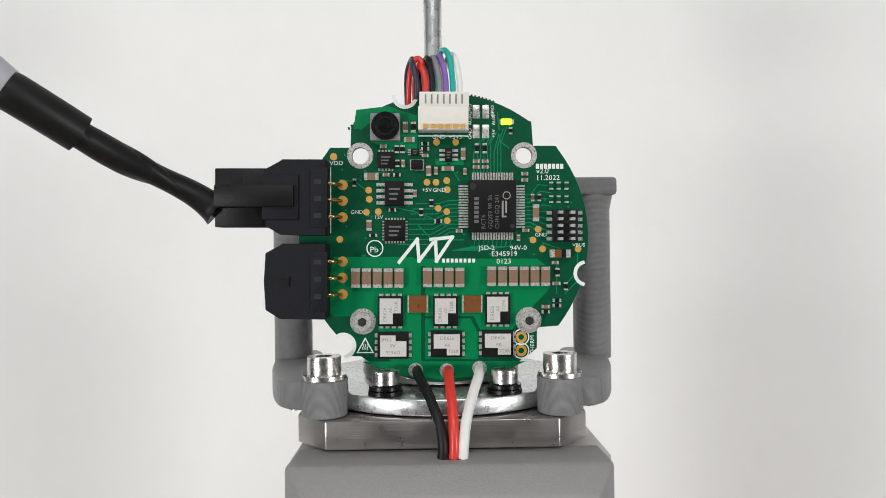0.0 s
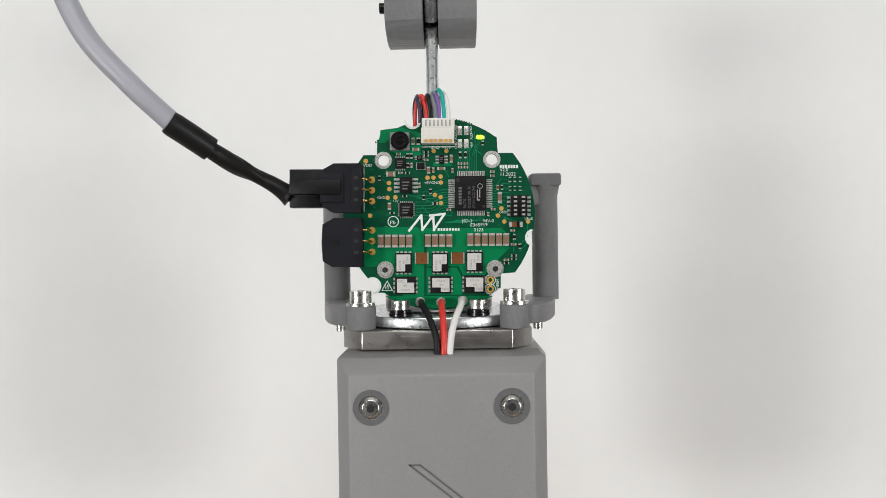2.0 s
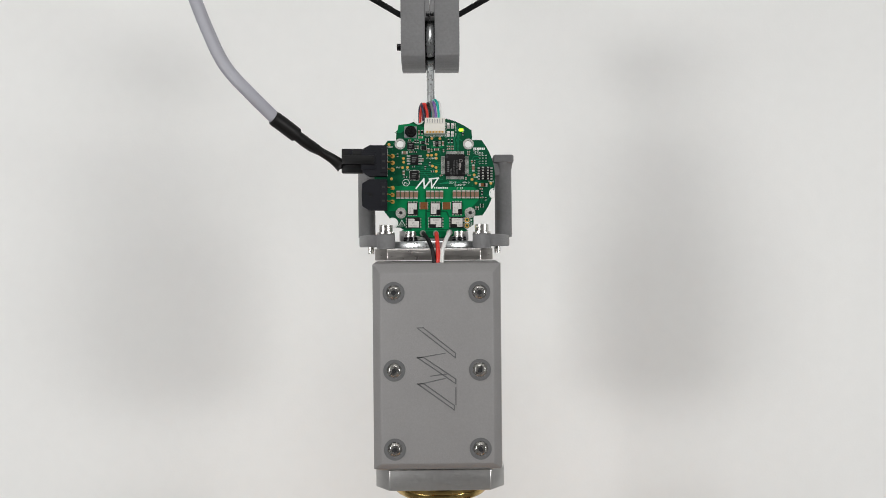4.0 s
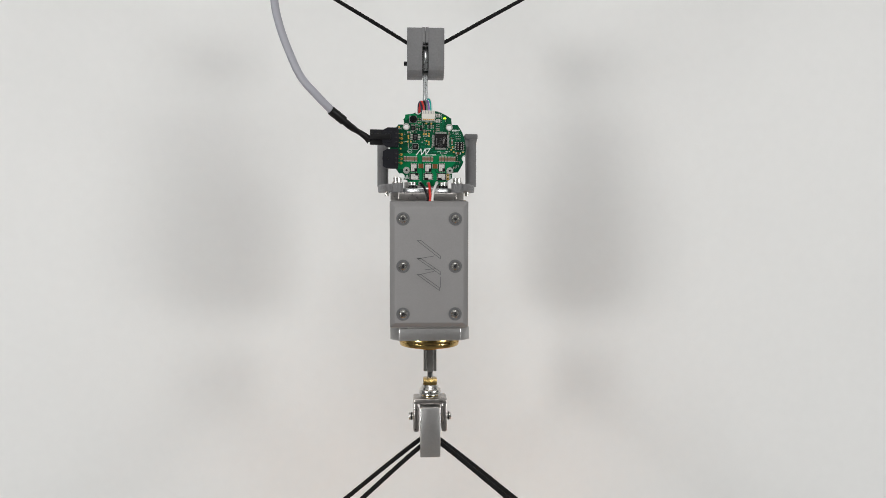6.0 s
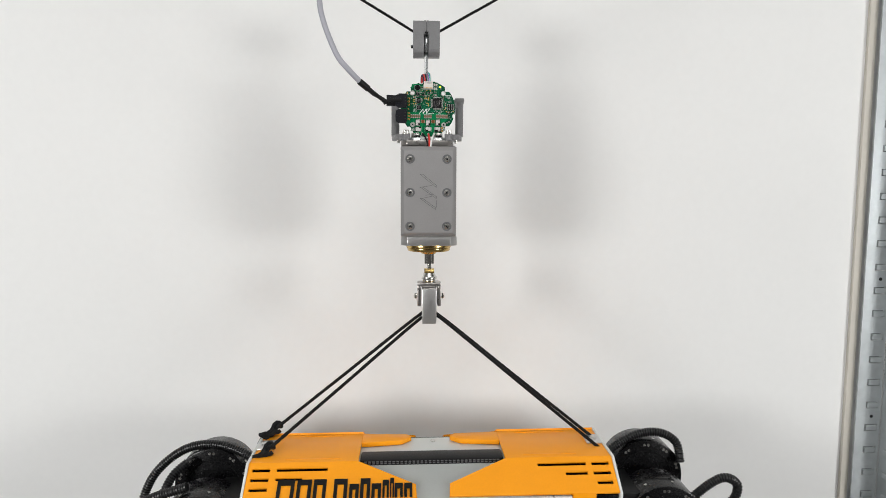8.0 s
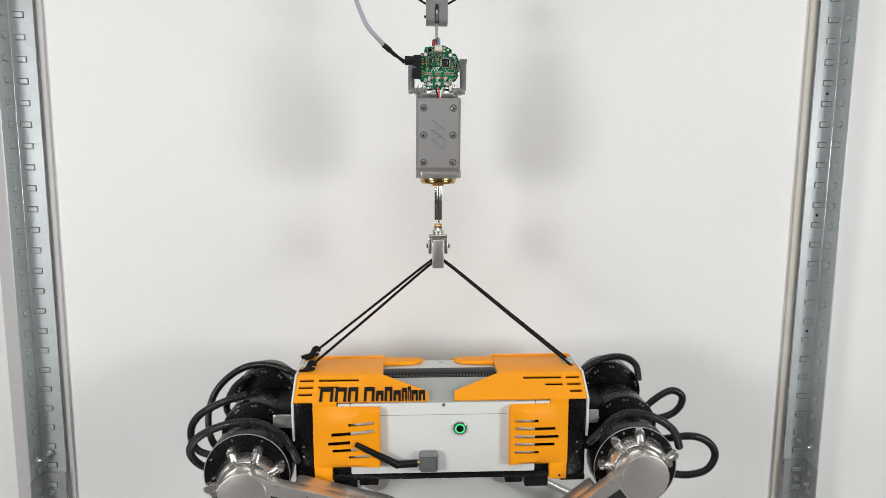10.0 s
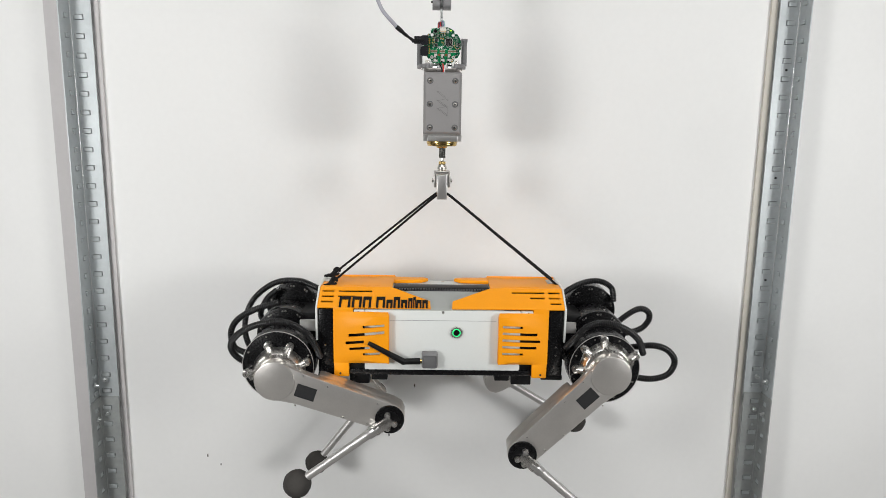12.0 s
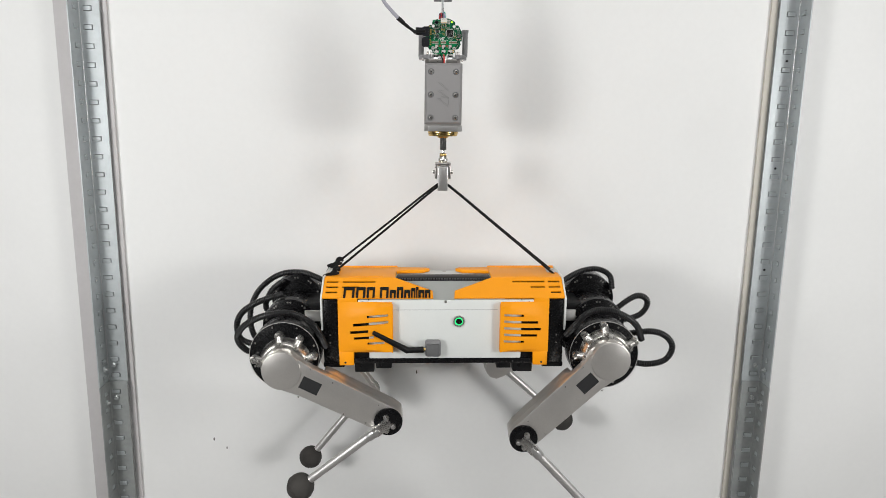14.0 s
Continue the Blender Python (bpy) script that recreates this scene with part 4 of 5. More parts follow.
    # white print
    for s, u, v, size, a in (("v2.0", 949, 307, 15, 0), ("11.2022", 948, 319, 15, 0), ("JSD-2", 847, 443, 14, 0), ("94V-0", 902, 443, 14, 0),
                             ("E345919", 869, 454, 15, 0), ("0123", 878, 467, 15, 0), ("GND", 764, 246, 12, 0), ("+3V3", 794, 246, 12, 0), ("VDD", 583, 293, 13, 0),
                             ("+5V", 746, 340, 12, 0), ("GND", 765, 340, 12, 0), ("GND", 620, 379, 11, 0), ("12V", 662, 388, 11, 0), ("GND", 946, 419, 11, 0),
                             ("VBUS", 1013, 437, 11, 0), ("THERM", 945, 628, 12, 90), ("GND", 834, 247, 10, 90), ("+5V", 876, 244, 10, 90), ("AUX", 834, 222, 10, 90),
                             ("AUX", 876, 222, 10, 90), ("GPIO", 834, 204, 10, 90), ("GPIO", 874, 207, 10, 90), ("Pb", 654, 447, 17, 0)):
        x, z = bd(u, v)
        part("lettering", lettering(s, x, z, size * 0.000100, y0 - 0.00005, a, across=1.06), M_SILK, pcb, smooth=0)
    bars = bmesh.new()
    for k in range(7):
        brect(948 + 7.2 * k, 290, 953.5 + 7.2 * k, 299, y0, 0.0001, bm=bars)
    for k in range(8):
        brect(782 + 7.6 * k, 458, 787 + 7.6 * k, 465, y0, 0.0001, bm=bars)
    bars.verts.index_update()
    pieces("print_bar", bars, M_SILK, pcb)
    zg = bline([(706, 464), (738, 424), (741, 462), (770, 424), (772, 462), (800, 420), (762, 424)], 6, y0, 0.0001)
    part("zigzag_mark", zg, M_SILK, pcb, "white zigzag mark", smooth=0)
    part("round_mark", bring(663, 440, 15, 13, y0, 0.0001), M_SILK, pcb)
    tri = bline([(632, 624), (646, 599), (660, 624), (632, 624)], 2, y0, 0.0001)
    for u in (642, 646, 650):
        bline([(u, 609), (u + 1, 613), (u - 1, 616), (u, 619)], 1.3, y0, 0.0001, tri)
    part("warning_triangle", tri, M_SILK, pcb, smooth=0)
    vl = bline([(585, 297), (585, 412)], 1.6, y0, 0.0001)
    part("connector_line", vl, M_SILK, pcb, smooth=0)
    return pcb


circuit_board()


def wires():
    """Seven thin wires looping over the top edge, and three thick motor leads."""
    for k, (m, lab, u, top, side) in enumerate((
            (M_RED, "red", 722, 103, -14), (M_NAVY, "dark blue", 737, 96, -6), (M_RED, "red", 753, 102, -10), (M_RUBBER, "black", 765, 94, -5),
            (M_GREYW, "grey", 777, 93, -2), (M_PURPLE, "purple", 788, 90, 0), (M_TEAL, "teal", 800, 80, 6), (M_WWIRE, "white", 812, 88, 8))):
        x, z = bd(u, 172)
        xt, zt = bd(u - 8 - k * 1.0 if k != 6 else 782, top + 6)
        if k == 0:
            x, z = bd(722, 186)
            pts = [(x, 0.004, z - 0.003), (x, 0.001, z), (x + 0.0004, -0.0005, z + 0.006), (x + 0.0016, -0.001, zt), (x + 0.003, -0.001, z + 0.0085), (x + 0.0037, -0.0025, z + 0.002)]
        else:
            pts = [(x, -0.0025, z - 0.001), (x, -0.0028, z + 0.003), (x - 0.0007, -0.0022, zt - 0.0022), (xt, 0.0016, zt), (xt - 0.0012, 0.0058, zt - 0.002), (xt - 0.0014, 0.0085, z + 0.001), (xt - 0.001, 0.0100, z - 0.008)]
        ob = thing("signal_wire", pts[0], "thin %s insulated wire looping into the cream connector" % lab, "wire", "signal wires")
        part("insulation", tube(smooth_path(pts, 8), 0.00062, 10), m, ob)
    for m, lab, ua, va, ub in ((M_RUBBER, "black", 737, 654, 783), (M_RED, "red", 792, 654, 801), (M_WWIRE, "white", 848, 652, 816)):
        x0, z0 = bd(ua, va)
        x1, z1 = bd(ub, 800)
        pts = [(x0, -0.0002, z0), (x0 + (x1 - x0) * 0.10, -0.0046, z0 - 0.0006), (x0 + (x1 - x0) * 0.48, -0.0092, z0 - 0.0036), (x0 + (x1 - x0) * 0.85, -0.0126, z0 - 0.0080), (x1, -0.0138, z0 - 0.0122), (x1 - 0.0002, -0.0138, 1.1576)]
        ob = thing("motor_lead", pts[0], "thick %s motor lead soldered to the board edge" % lab, "wire", "motor leads")
        part("insulation", tube(smooth_path(pts, 8), 0.00104, 14), m, ob)


wires()


def power_cable():
    c = thing("power_cable", (-0.045, -0.004, 1.209), "grey power cable with black heat shrink and a black plug", "cable")
    pl = part("plug", brect(396, 304, 482, 404, -0.0008, 0.0050, 0.0002), M_BLACKPL, c, "black plastic plug with latch")
    part("plug_nose", brect(478, 316, 540, 392, -0.0066, 0.0006, 0.0002), M_CONN, pl)
    part("latch", brect(400, 334, 533, 371, -0.0056, 0.0026, 0.0003), M_BLACKPL, pl)
    part("latch_grip", brect(424, 310, 442, 327, -0.0058, 0.0002), M_CONN, pl)
    for dz, m in ((0.0012, M_WWIRE), (0.0, M_RED), (-0.0012, M_RUBBER)):
        part("lead", tube([(-0.0445, -0.0035, 1.2068 + dz), (-0.0478, -0.0035, 1.2066 + dz * 0.6)], 0.0007, 8), m, c)
    # twisted heat shrink sleeve
    path = even_path([(-0.0466, -0.0036, 1.2068), (-0.0480, -0.004, 1.2078), (-0.0515, -0.006, 1.2104), (-0.0567, -0.010, 1.2134), (-0.0611, -0.015, 1.2160), (-0.0644, -0.019, 1.2184), (-0.0680, -0.0222, 1.2211)], 0.0006)
    n = len(path)
    bm = tube(path, lambda i: (0.0021 + 0.0007 * i / n + 0.0002 * math.sin(i * 0.21)) * (1 + 0.75 * math.exp(-i / 4)), 14)
    tw = bmesh.new()
    for ph in (0, math.pi):
        sp = []
        for i, p in enumerate(path[4:-4]):
            a = ph + i * 0.11
            sp.append(p + Vector((0.45 * math.cos(a), 0.9 * math.sin(a), 0.8 * math.cos(a))) * 0.0011)
        tube(sp, lambda i: 0.0014 + 0.0007 * i / n, 10, bm=tw)
    sl = part("sleeve", bm, M_SHRINK, c, "wrinkled black heat shrink")
    part("sleeve_twist", tw, M_SHRINK, sl)
    part("collar", tube(smooth_path([(-0.0660, -0.0205, 1.2197), (-0.0704, -0.0242, 1.2231), (-0.0752, -0.0275, 1.2266)], 6), lambda i: 0.0036 - 0.0003 * (i == 12), 18), M_SHRINK, sl)
    jk = smooth_path([(-0.0730, -0.0262, 1.2250), (-0.0851, -0.030, 1.2372), (-0.0964, -0.031, 1.2502), (-0.1045, -0.031, 1.2670), (-0.1121, -0.031, 1.288), (-0.1162, -0.031, 1.310), (-0.118, -0.03, 1.36), (-0.124, -0.02, 1.5), (-0.14, 0.0, 1.95), (-0.14, 0.0, 2.599)], 10)
    part("jacket", tube(jk, 0.0030, 18), M_CABLE, c)
    return c


power_cable()


# ---- swivel fork and hook block under the shaft; laid out at the top of the stroke ----
HX = 0.0022


def swivel_hook():
    h = thing("swivel_hook", (HX, AY, 1.02), "steel fork with brass nut holding an aluminium block", "hook")
    part("brass_nut", cyl((HX, AY, 1.0175), (HX, AY, 1.0228), 0.0066, seg=6, bev=0.0004), M_BRASS, h, "brass hexagon nut", smooth=30)
    bm = cyl((HX, AY, 1.0135), (HX, AY, 1.0175), 0.0078, 0.0062, seg=32, bm=cyl((HX, AY, 1.0100), (HX, AY, 1.0137), 0.0090, 0.0090, seg=32, bev=0.0008))
    part("ball_joint", bm, M_CHROME, h)
    bm = cyl((HX, AY, 1.0066), (HX, AY, 1.0100), 0.0068, seg=32, bev=0.0004)
    part("neck", bm, M_CHROME, h)
    part("neck_band", cyl((HX, AY, 1.0080), (HX, AY, 1.0088), 0.0071, seg=32), M_BRASS, h)
    part("fork_bridge", bx(HX - 0.0140, HX + 0.0140, AY - 0.0095, AY + 0.0095, 1.0020, 1.0072, 0.0016), M_PLATE, h)
    for s in (-1, 1):
        x = HX + s * 0.0118
        arm = bx(x - 0.0022, x + 0.0022, AY - 0.0095, AY + 0.0095, 0.9790, 1.0040, 0.0014)
        a = part("fork_arm", arm, M_PLATE, h)
        cyl_b = cyl((HX + s * 0.0140, AY - 0.001, 0.9905), (HX + s * 0.0178, AY - 0.001, 0.9905), 0.0032, seg=24, bev=0.0005)
        p = part("pin_head", cyl_b, M_CHROME, a)
        # A black ring round the pin head paints the shade of its recess.
        part("pin_groove_shade", ring((HX + s * 0.0158, AY - 0.001, 0.9905), (1, 0, 0), 0.0034, 0.003, 0.0008, 24), M_DARK, a)
    part("block", bx(HX - 0.0084, HX + 0.0084, AY - 0.0135, AY + 0.0105, 0.9588, 1.0008, 0.0009), M_ALU, h, "brushed aluminium block")
    return h


HOOK = swivel_hook()


def sling(name, top, low, r, label, knot):
    ob = thing(name, top, label, "rope", "sling ropes")
    t, b = Vector(top), Vector(low)
    side = 1 if b.x > 0 else -1
    mid = t.lerp(b, 0.5)
    part("strand", tube(smooth_path([t + Vector((-side * 0.012, 0, 0.0005)), t, mid, b], 6), r, 10), M_ROPE, ob)
    if knot:
        d = (b - t).normalized()
        bm = bmesh.new()
        for k in range(6):
            c = b - d * (0.010 - 0.0040 * k)
            tube([c + Vector((0.0050 * math.cos(a), 0.0055 * math.sin(a), 0.0048 * math.sin(a + 0.8 * k))) for a in (i * 0.63 for i in range(10))], r * 1.25, 8, bm=bm)
        part("knot", bm, M_ROPE, ob, "bulky black knot")
        tails = tube(smooth_path([b, b + Vector((-0.006, -0.01, -0.010)), b + Vector((-0.012, -0.022, -0.026)), b + Vector((-0.013, -0.024, -0.045))], 6), r * 1.1, 8)
        tube(smooth_path([b, b + Vector((-0.010, 0.004, -0.006)), b + Vector((-0.016, -0.008, -0.022)), b + Vector((-0.017, -0.012, -0.05))], 6), r * 1.1, 8, bm=tails)
        part("loose_end", tails, M_ROPE, ob)
    return ob


SLINGS = [
    sling("sling_rope", (HX - 0.008, AY + 0.004, 0.9690), (-0.1884, 0.028, 0.8215), 0.0019, "black cord from the hook to the robot, knotted at its end", True),
    sling("sling_rope", (HX - 0.008, AY - 0.006, 0.9660), (-0.1870, -0.028, 0.8165), 0.0019, "black cord from the hook to the robot, knotted at its end", True),
    sling("sling_rope", (HX + 0.008, AY + 0.004, 0.9690), (0.1985, 0.012, 0.8190), 0.0019, "black cord from the hook to the robot shell", False),
    sling("sling_rope", (HX + 0.008, AY - 0.004, 0.9685), (0.2040, -0.022, 0.8140), 0.0019, "black cord from the hook to the robot shell", False),
]


# ---- the walking robot, laid out round its own centre ----
def level(p):
    return (p[0], p[1], p[2] - 0.0157 * p[0])


def robot():
    r = thing("quadruped_robot", (0, 0, 0), "orange and white four-legged robot hanging from black cords", "robot")
    sec = [(-0.079, -0.062), (-0.079, 0.047), (-0.045, 0.066), (0.045, 0.066), (0.079, 0.047), (0.079, -0.062)]
    part("chassis", prism(sec, -0.192, 0.192, "x", 0.001), M_BLACKPL, r)
    part("deck", bx(-0.09, 0.09, -0.046, 0.034, 0.0655, 0.0695, 0.0008), M_WHITE, r, "white top deck")
    for x in (0.003,):
        part("deck_screw", cyl((x, 0.022, 0.0695), (x, 0.022, 0.0706), 0.003, seg=20), M_CHROME, r)
    # orange shells over the two ends
    ty, tr, tz, sy, sz = 0.050, 0.033, 0.0762, 0.0875, 0.0508

    def on_slope(side):
        ya = ty if side < 0 else tr
        return lambda u, v: (u, side * (ya + (sy - ya) * v), tz + (sz - tz) * v)
    for s in (-1, 1):
        xe, xi, xt = s * 0.1965, s * 0.080, s * 0.017
        top = part("top_shell", bx(min(xe, xi), max(xe, xi), -ty, tr, tz - 0.0026, tz, 0.0006), M_ORANGE, r, "orange plastic top shell")
        for side in (-1, 1):
            if side < 0 and s < 0:
                slots = [(-0.192, -0.173, 0.16, 0.25), (-0.192, -0.173, 0.42, 0.51), (-0.192, -0.173, 0.68, 0.77), (-0.166, -0.112, 0.16, 0.25), (-0.166, -0.138, 0.42, 0.50)]
            elif side < 0:
                slots = [(0.173, 0.192, 0.16, 0.25), (0.173, 0.192, 0.42, 0.51), (0.175, 0.192, 0.68, 0.77), (0.114, 0.167, 0.16, 0.25), (0.143, 0.167, 0.42, 0.51)]
            else:
                slots = []
            part("shoulder", slotted(min(xe, xi), max(xe, xi), 0, 1, slots, on_slope(side), 0.0022), M_ORANGE, top, smooth=0)
            # pointed end of the shoulder
            pl = on_slope(side)
            b = bmesh.new()
            q = [pl(xi, 0), pl(xi, 1), pl(xt, 1), pl(xt + s * 0.001, 0.66)]
            b.faces.new([b.verts.new(p) for p in q])
            bmesh.ops.recalc_face_normals(b, faces=b.faces)
            if b.faces[:][0].normal.z < 0:
                bmesh.ops.reverse_faces(b, faces=b.faces[:])
            bmesh.ops.solidify(b, geom=b.faces[:], thickness=0.0024)
            part("shoulder_tip", b, M_ORANGE, top, smooth=0)
        tongue = [(xi, 0.004), (xi, tr), (s * 0.05, tr - 0.001), (s * 0.028, 0.030), (s * 0.0225, 0.022), (s * 0.034, 0.010)]
        part("tongue", prism(tongue, tz - 0.006, tz - 0.0004, "z", 0.0006), M_ORANGE, top)
        for yr in (-0.042, 0.0260):
            part("ridge", bx(min(s * 0.10, s * 0.16), max(s * 0.10, s * 0.16), yr, yr + 0.0015, tz, tz + 0.0005), M_ORANGE, top, smooth=0)
        clip = bx(s * 0.188 - 0.009, s * 0.188 + 0.009, -0.014, 0.014, tz, tz + 0.0014, 0.0005)
        cyl((s * 0.19, 0, tz), (s * 0.19, 0, tz + 0.004), 0.0035, seg=16, bm=clip)
        part("lifting_clip", clip, M_ALU, r, "bare metal clip for the cord")
        # end plates and black end blocks
        pr = [(-0.084, -0.006), (-0.0885, 0.008), (-0.0885, 0.050), (-0.052, 0.0775), (0.035, 0.0775), (0.0885, 0.050), (0.0885, 0.008), (0.084, -0.006)]
        part("end_plate", prism(pr, s * 0.1968, s * 0.1995, "x", 0.0005), M_WHITE, r, "pale metal end plate")
        bk = part("end_block", bx(min(s * 0.1715, s * 0.1966), max(s * 0.1715, s * 0.1966), -0.0845, 0.0845, -0.0640, 0.0475, 0.003), M_BLACK, r, "glossy black end block")
        for z in (-0.014, -0.028):
            part("screw_dot", cyl((s * 0.185, -0.0845, z), (s * 0.185, -0.0851, z), 0.0016, seg=12), M_CHROME, bk)
        part("end_foot", bx(min(s * 0.163, s * 0.198), max(s * 0.163, s * 0.198), -0.082, 0.06, -0.0720, -0.0635, 0.002), M_BLACKPL, bk)
        # slotted side cover
        if s < 0:
            x0, x1 = -0.1715, -0.0835
            sl = [(-0.124, -0.0895, 0.0180, 0.0225), (-0.147, -0.0895, 0.0055, 0.0105), (-0.152, -0.122, -0.0070, -0.0020), (-0.146, -0.113, -0.0175, -0.0130), (-0.124, -0.096, -0.0275, -0.0235)]
        else:
            x0, x1 = 0.0923, 0.1715
            sl = [(0.0975, 0.130, 0.0200, 0.0242), (0.0975, 0.154, 0.0085, 0.0130), (0.0975, 0.159, -0.0030, 0.0015), (0.0975, 0.153, -0.0140, -0.0095), (0.0975, 0.131, -0.0250, -0.0210)]
        for side in (-1, 1):
            def bulge(u, v, side=side, s=s):
                # the cover swells out towards its free edge and rolls in at the end of the body
                k = min(1.0, abs(abs(u) - 0.1715) / 0.075)
                e = max(0.0, min(1.0, (0.0445 - v) / (0.004 + 0.030 * (1 - k)), (v + 0.0435) / (0.004 + 0.016 * (1 - k))))
                lean = (0.13 if s < 0 else 0.07) * (abs(abs(u) - 0.1715) - 0.045) * (1 - (v / 0.0445) ** 2)
                return (u, side * (0.0874 + 0.0112 * math.sin(k * math.pi / 2) * math.sin(e * math.pi / 2)), v + lean)
            us = sorted({x0, x1, *(x for a in sl for x in a[:2]), *(x0 + (x1 - x0) * k / 12 for k in range(13))})
            vs = sorted({-0.043, 0.044, -0.040, -0.0365, 0.038, 0.033, *(z for a in sl for z in a[2:])})
            holes = {(i, j) for i in range(len(us) - 1) for j in range(len(vs) - 1)
                     if any(a[0] < (us[i] + us[i + 1]) / 2 < a[1] and a[2] < (vs[j] + vs[j + 1]) / 2 < a[3] for a in sl)}
            cv = part("side_cover", grid_panel(us, vs, holes, bulge, 0.0022), M_ORANGE, r, "orange side cover with slanted cooling slots", smooth=35)
            xf = x1 if s < 0 else x0
            part("cover_edge", bx(xf - 0.0012, xf + 0.0012, min(side * 0.0855, side * 0.0982), max(side * 0.0855, side * 0.0982), -0.0405, 0.0405, 0.0005), M_ORANGE, cv)
            xa, xb = (x0, -0.140) if s < 0 else (0.147, x1)
            part("cover_neck", bx(xa, xb, min(side * 0.080, side * 0.0874), max(side * 0.080, side * 0.0874), 0.041, 0.0512, 0.0006), M_ORANGE, cv)
            xa, xb = (-0.171, -0.147) if s < 0 else (0.147, 0.171)
            tb = part("cover_tab", bx(xa, xb, min(side * 0.080, side * 0.0880), max(side * 0.080, side * 0.0880), -0.0665, -0.0425, 0.0015), M_ORANGE, cv)
            xs = xa + 0.010 if s < 0 else xb - 0.010
            part("tab_screw", cyl((xs, side * 0.088, -0.061), (xs, side * 0.0886, -0.061), 0.0017, seg=12), M_DARK, tb)
    # black handle with woven texture
    hb = part("handle", bx(-0.079, 0.079, -0.046, -0.018, 0.0665, 0.0750, 0.003), M_BLACKPL, r, "black textured carrying handle")
    dm = bmesh.new()
    for j in range(3):
        for k in range(34):
            x = -0.074 + k * 0.0044
            bx(x, x + 0.0028, -0.0468, -0.0458, 0.0684 + j * 0.0021, 0.0694 + j * 0.0021, bm=dm)
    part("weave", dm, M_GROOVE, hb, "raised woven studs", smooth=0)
    # white side panels
    for side in (-1, 1):
        w = part("side_panel", bx(-0.122, 0.127, min(side * 0.0795, side * 0.0868), max(side * 0.0795, side * 0.0868), -0.0548, 0.0470, 0.0022), M_WHITE, r, "white coated metal side panel")
        for xa, xb in ((-0.1385, -0.1222), (0.1272, 0.1465)):
            part("panel_ear", bx(xa, xb, min(side * 0.0795, side * 0.0867), max(side * 0.0795, side * 0.0867), 0.0340, 0.0469, 0.0012), M_WHITE, w)
        part("panel_seam", bx(-0.082, 0.088, min(side * 0.0866, side * 0.0871), max(side * 0.0866, side * 0.0871), 0.0298, 0.0303), M_GREYW, w, smooth=0)
        for x in (-0.131, 0.139, 0.003):
            part("panel_screw", cyl((x, side * 0.0868, 0.0425 if x != 0.003 else 0.0440), (x, side * 0.0874, 0.0425 if x != 0.003 else 0.0440), 0.0022, seg=16), M_CHROME, w)
        part("lower_rail", bx(-0.150, 0.150, min(side * 0.070, side * 0.0845), max(side * 0.070, side * 0.0845), -0.0640, -0.0552, 0.0008), M_BLACK, r)
        b = bmesh.new()
        q = [(-0.1, side * 0.086, 0.0475), (0.1, side * 0.086, 0.0475), (0.082, side * (0.047 if side < 0 else 0.035), 0.0694), (-0.082, side * (0.047 if side < 0 else 0.035), 0.0694)]
        b.faces.new([b.verts.new(p) for p in q])
        bmesh.ops.solidify(b, geom=b.faces[:], thickness=0.002)
        part("sloping_panel", b, M_WHITE, r, "white sloping shoulder panel", smooth=0)
    for i, (xa, xb) in enumerate(((-0.1120, -0.0860), (-0.1470, -0.1150), (0.1150, 0.1475), (0.0880, 0.1120))):
        ft = part("skid", bx(xa, xb, -0.078, -0.055, -0.0820 if i % 3 else -0.0755, -0.0640, 0.0015), M_BLACKPL, r, "black plastic skid block")
        part("skid_screw", cyl(((xa + xb) / 2 - 0.006, -0.0780, -0.071), ((xa + xb) / 2 - 0.006, -0.0786, -0.071), 0.0028, seg=16), M_BLACK, ft)
    # dark raised blocks where the brand stands
    x = -0.1625
    pl = on_slope(-1)
    for w, hgt in ((0.0190, 1), (0.0160, 1), (0.0140, 1), (0, 0), (0.0150, 1), (0.0105, .72), (0.0110, 1), (0.0105, .72), (0.0072, .9), (0.0045, 1), (0.0092, .72), (0.0092, .72)):
        if w == 0:
            x += 0.0060
            continue
        w *= 1.08
        lo, hi = 1.0, 1.0 - 0.50 * hgt
        b = bmesh.new()
        nrm = Vector((0, -0.50, 0.86))

        def bar(ua, ub, va, vb):
            q = [Vector(pl(ua, va)), Vector(pl(ub, va)), Vector(pl(ub, vb)), Vector(pl(ua, vb))]
            lo_, hi_ = [b.verts.new(p) for p in q], [b.verts.new(p + nrm * 0.0016) for p in q]
            b.faces.new(hi_)
            for i in range(4):
                b.faces.new((lo_[i], lo_[(i + 1) % 4], hi_[(i + 1) % 4], hi_[i]))
        g = w * 0.86
        bar(x, x + g, hi, hi + 0.13)
        bar(x, x + min(0.0036, g * 0.34), hi + 0.13, lo)
        bar(x + g - min(0.0036, g * 0.34), x + g, hi + 0.13, lo)
        part("brand_block", b, M_BLACKPL, r, smooth=0)
        x += w
    # push button with lit ring
    bt = part("push_button", cyl((0.0246, -0.0868, 0.0110), (0.0246, -0.0905, 0.0110), 0.0100, 0.0094, seg=40, bev=0.0005), M_CHROME, r, "steel push button with a lit green ring")
    part("lit_ring", ring((0.0246, -0.0908, 0.0110), (0, -1, 0), 0.0066, 0.0050, 0.0008, 40), M_GREENRING, bt)
    part("cap", cyl((0.0246, -0.0903, 0.0110), (0.0246, -0.0910, 0.0110), 0.0050, seg=32), M_BLACK, bt)
    # antenna on a small box
    an = part("antenna_box", bx(-0.0305, -0.0048, -0.0990, -0.0868, -0.0480, -0.0200, 0.0035), M_GREYPRINT, r, "grey metal antenna box")
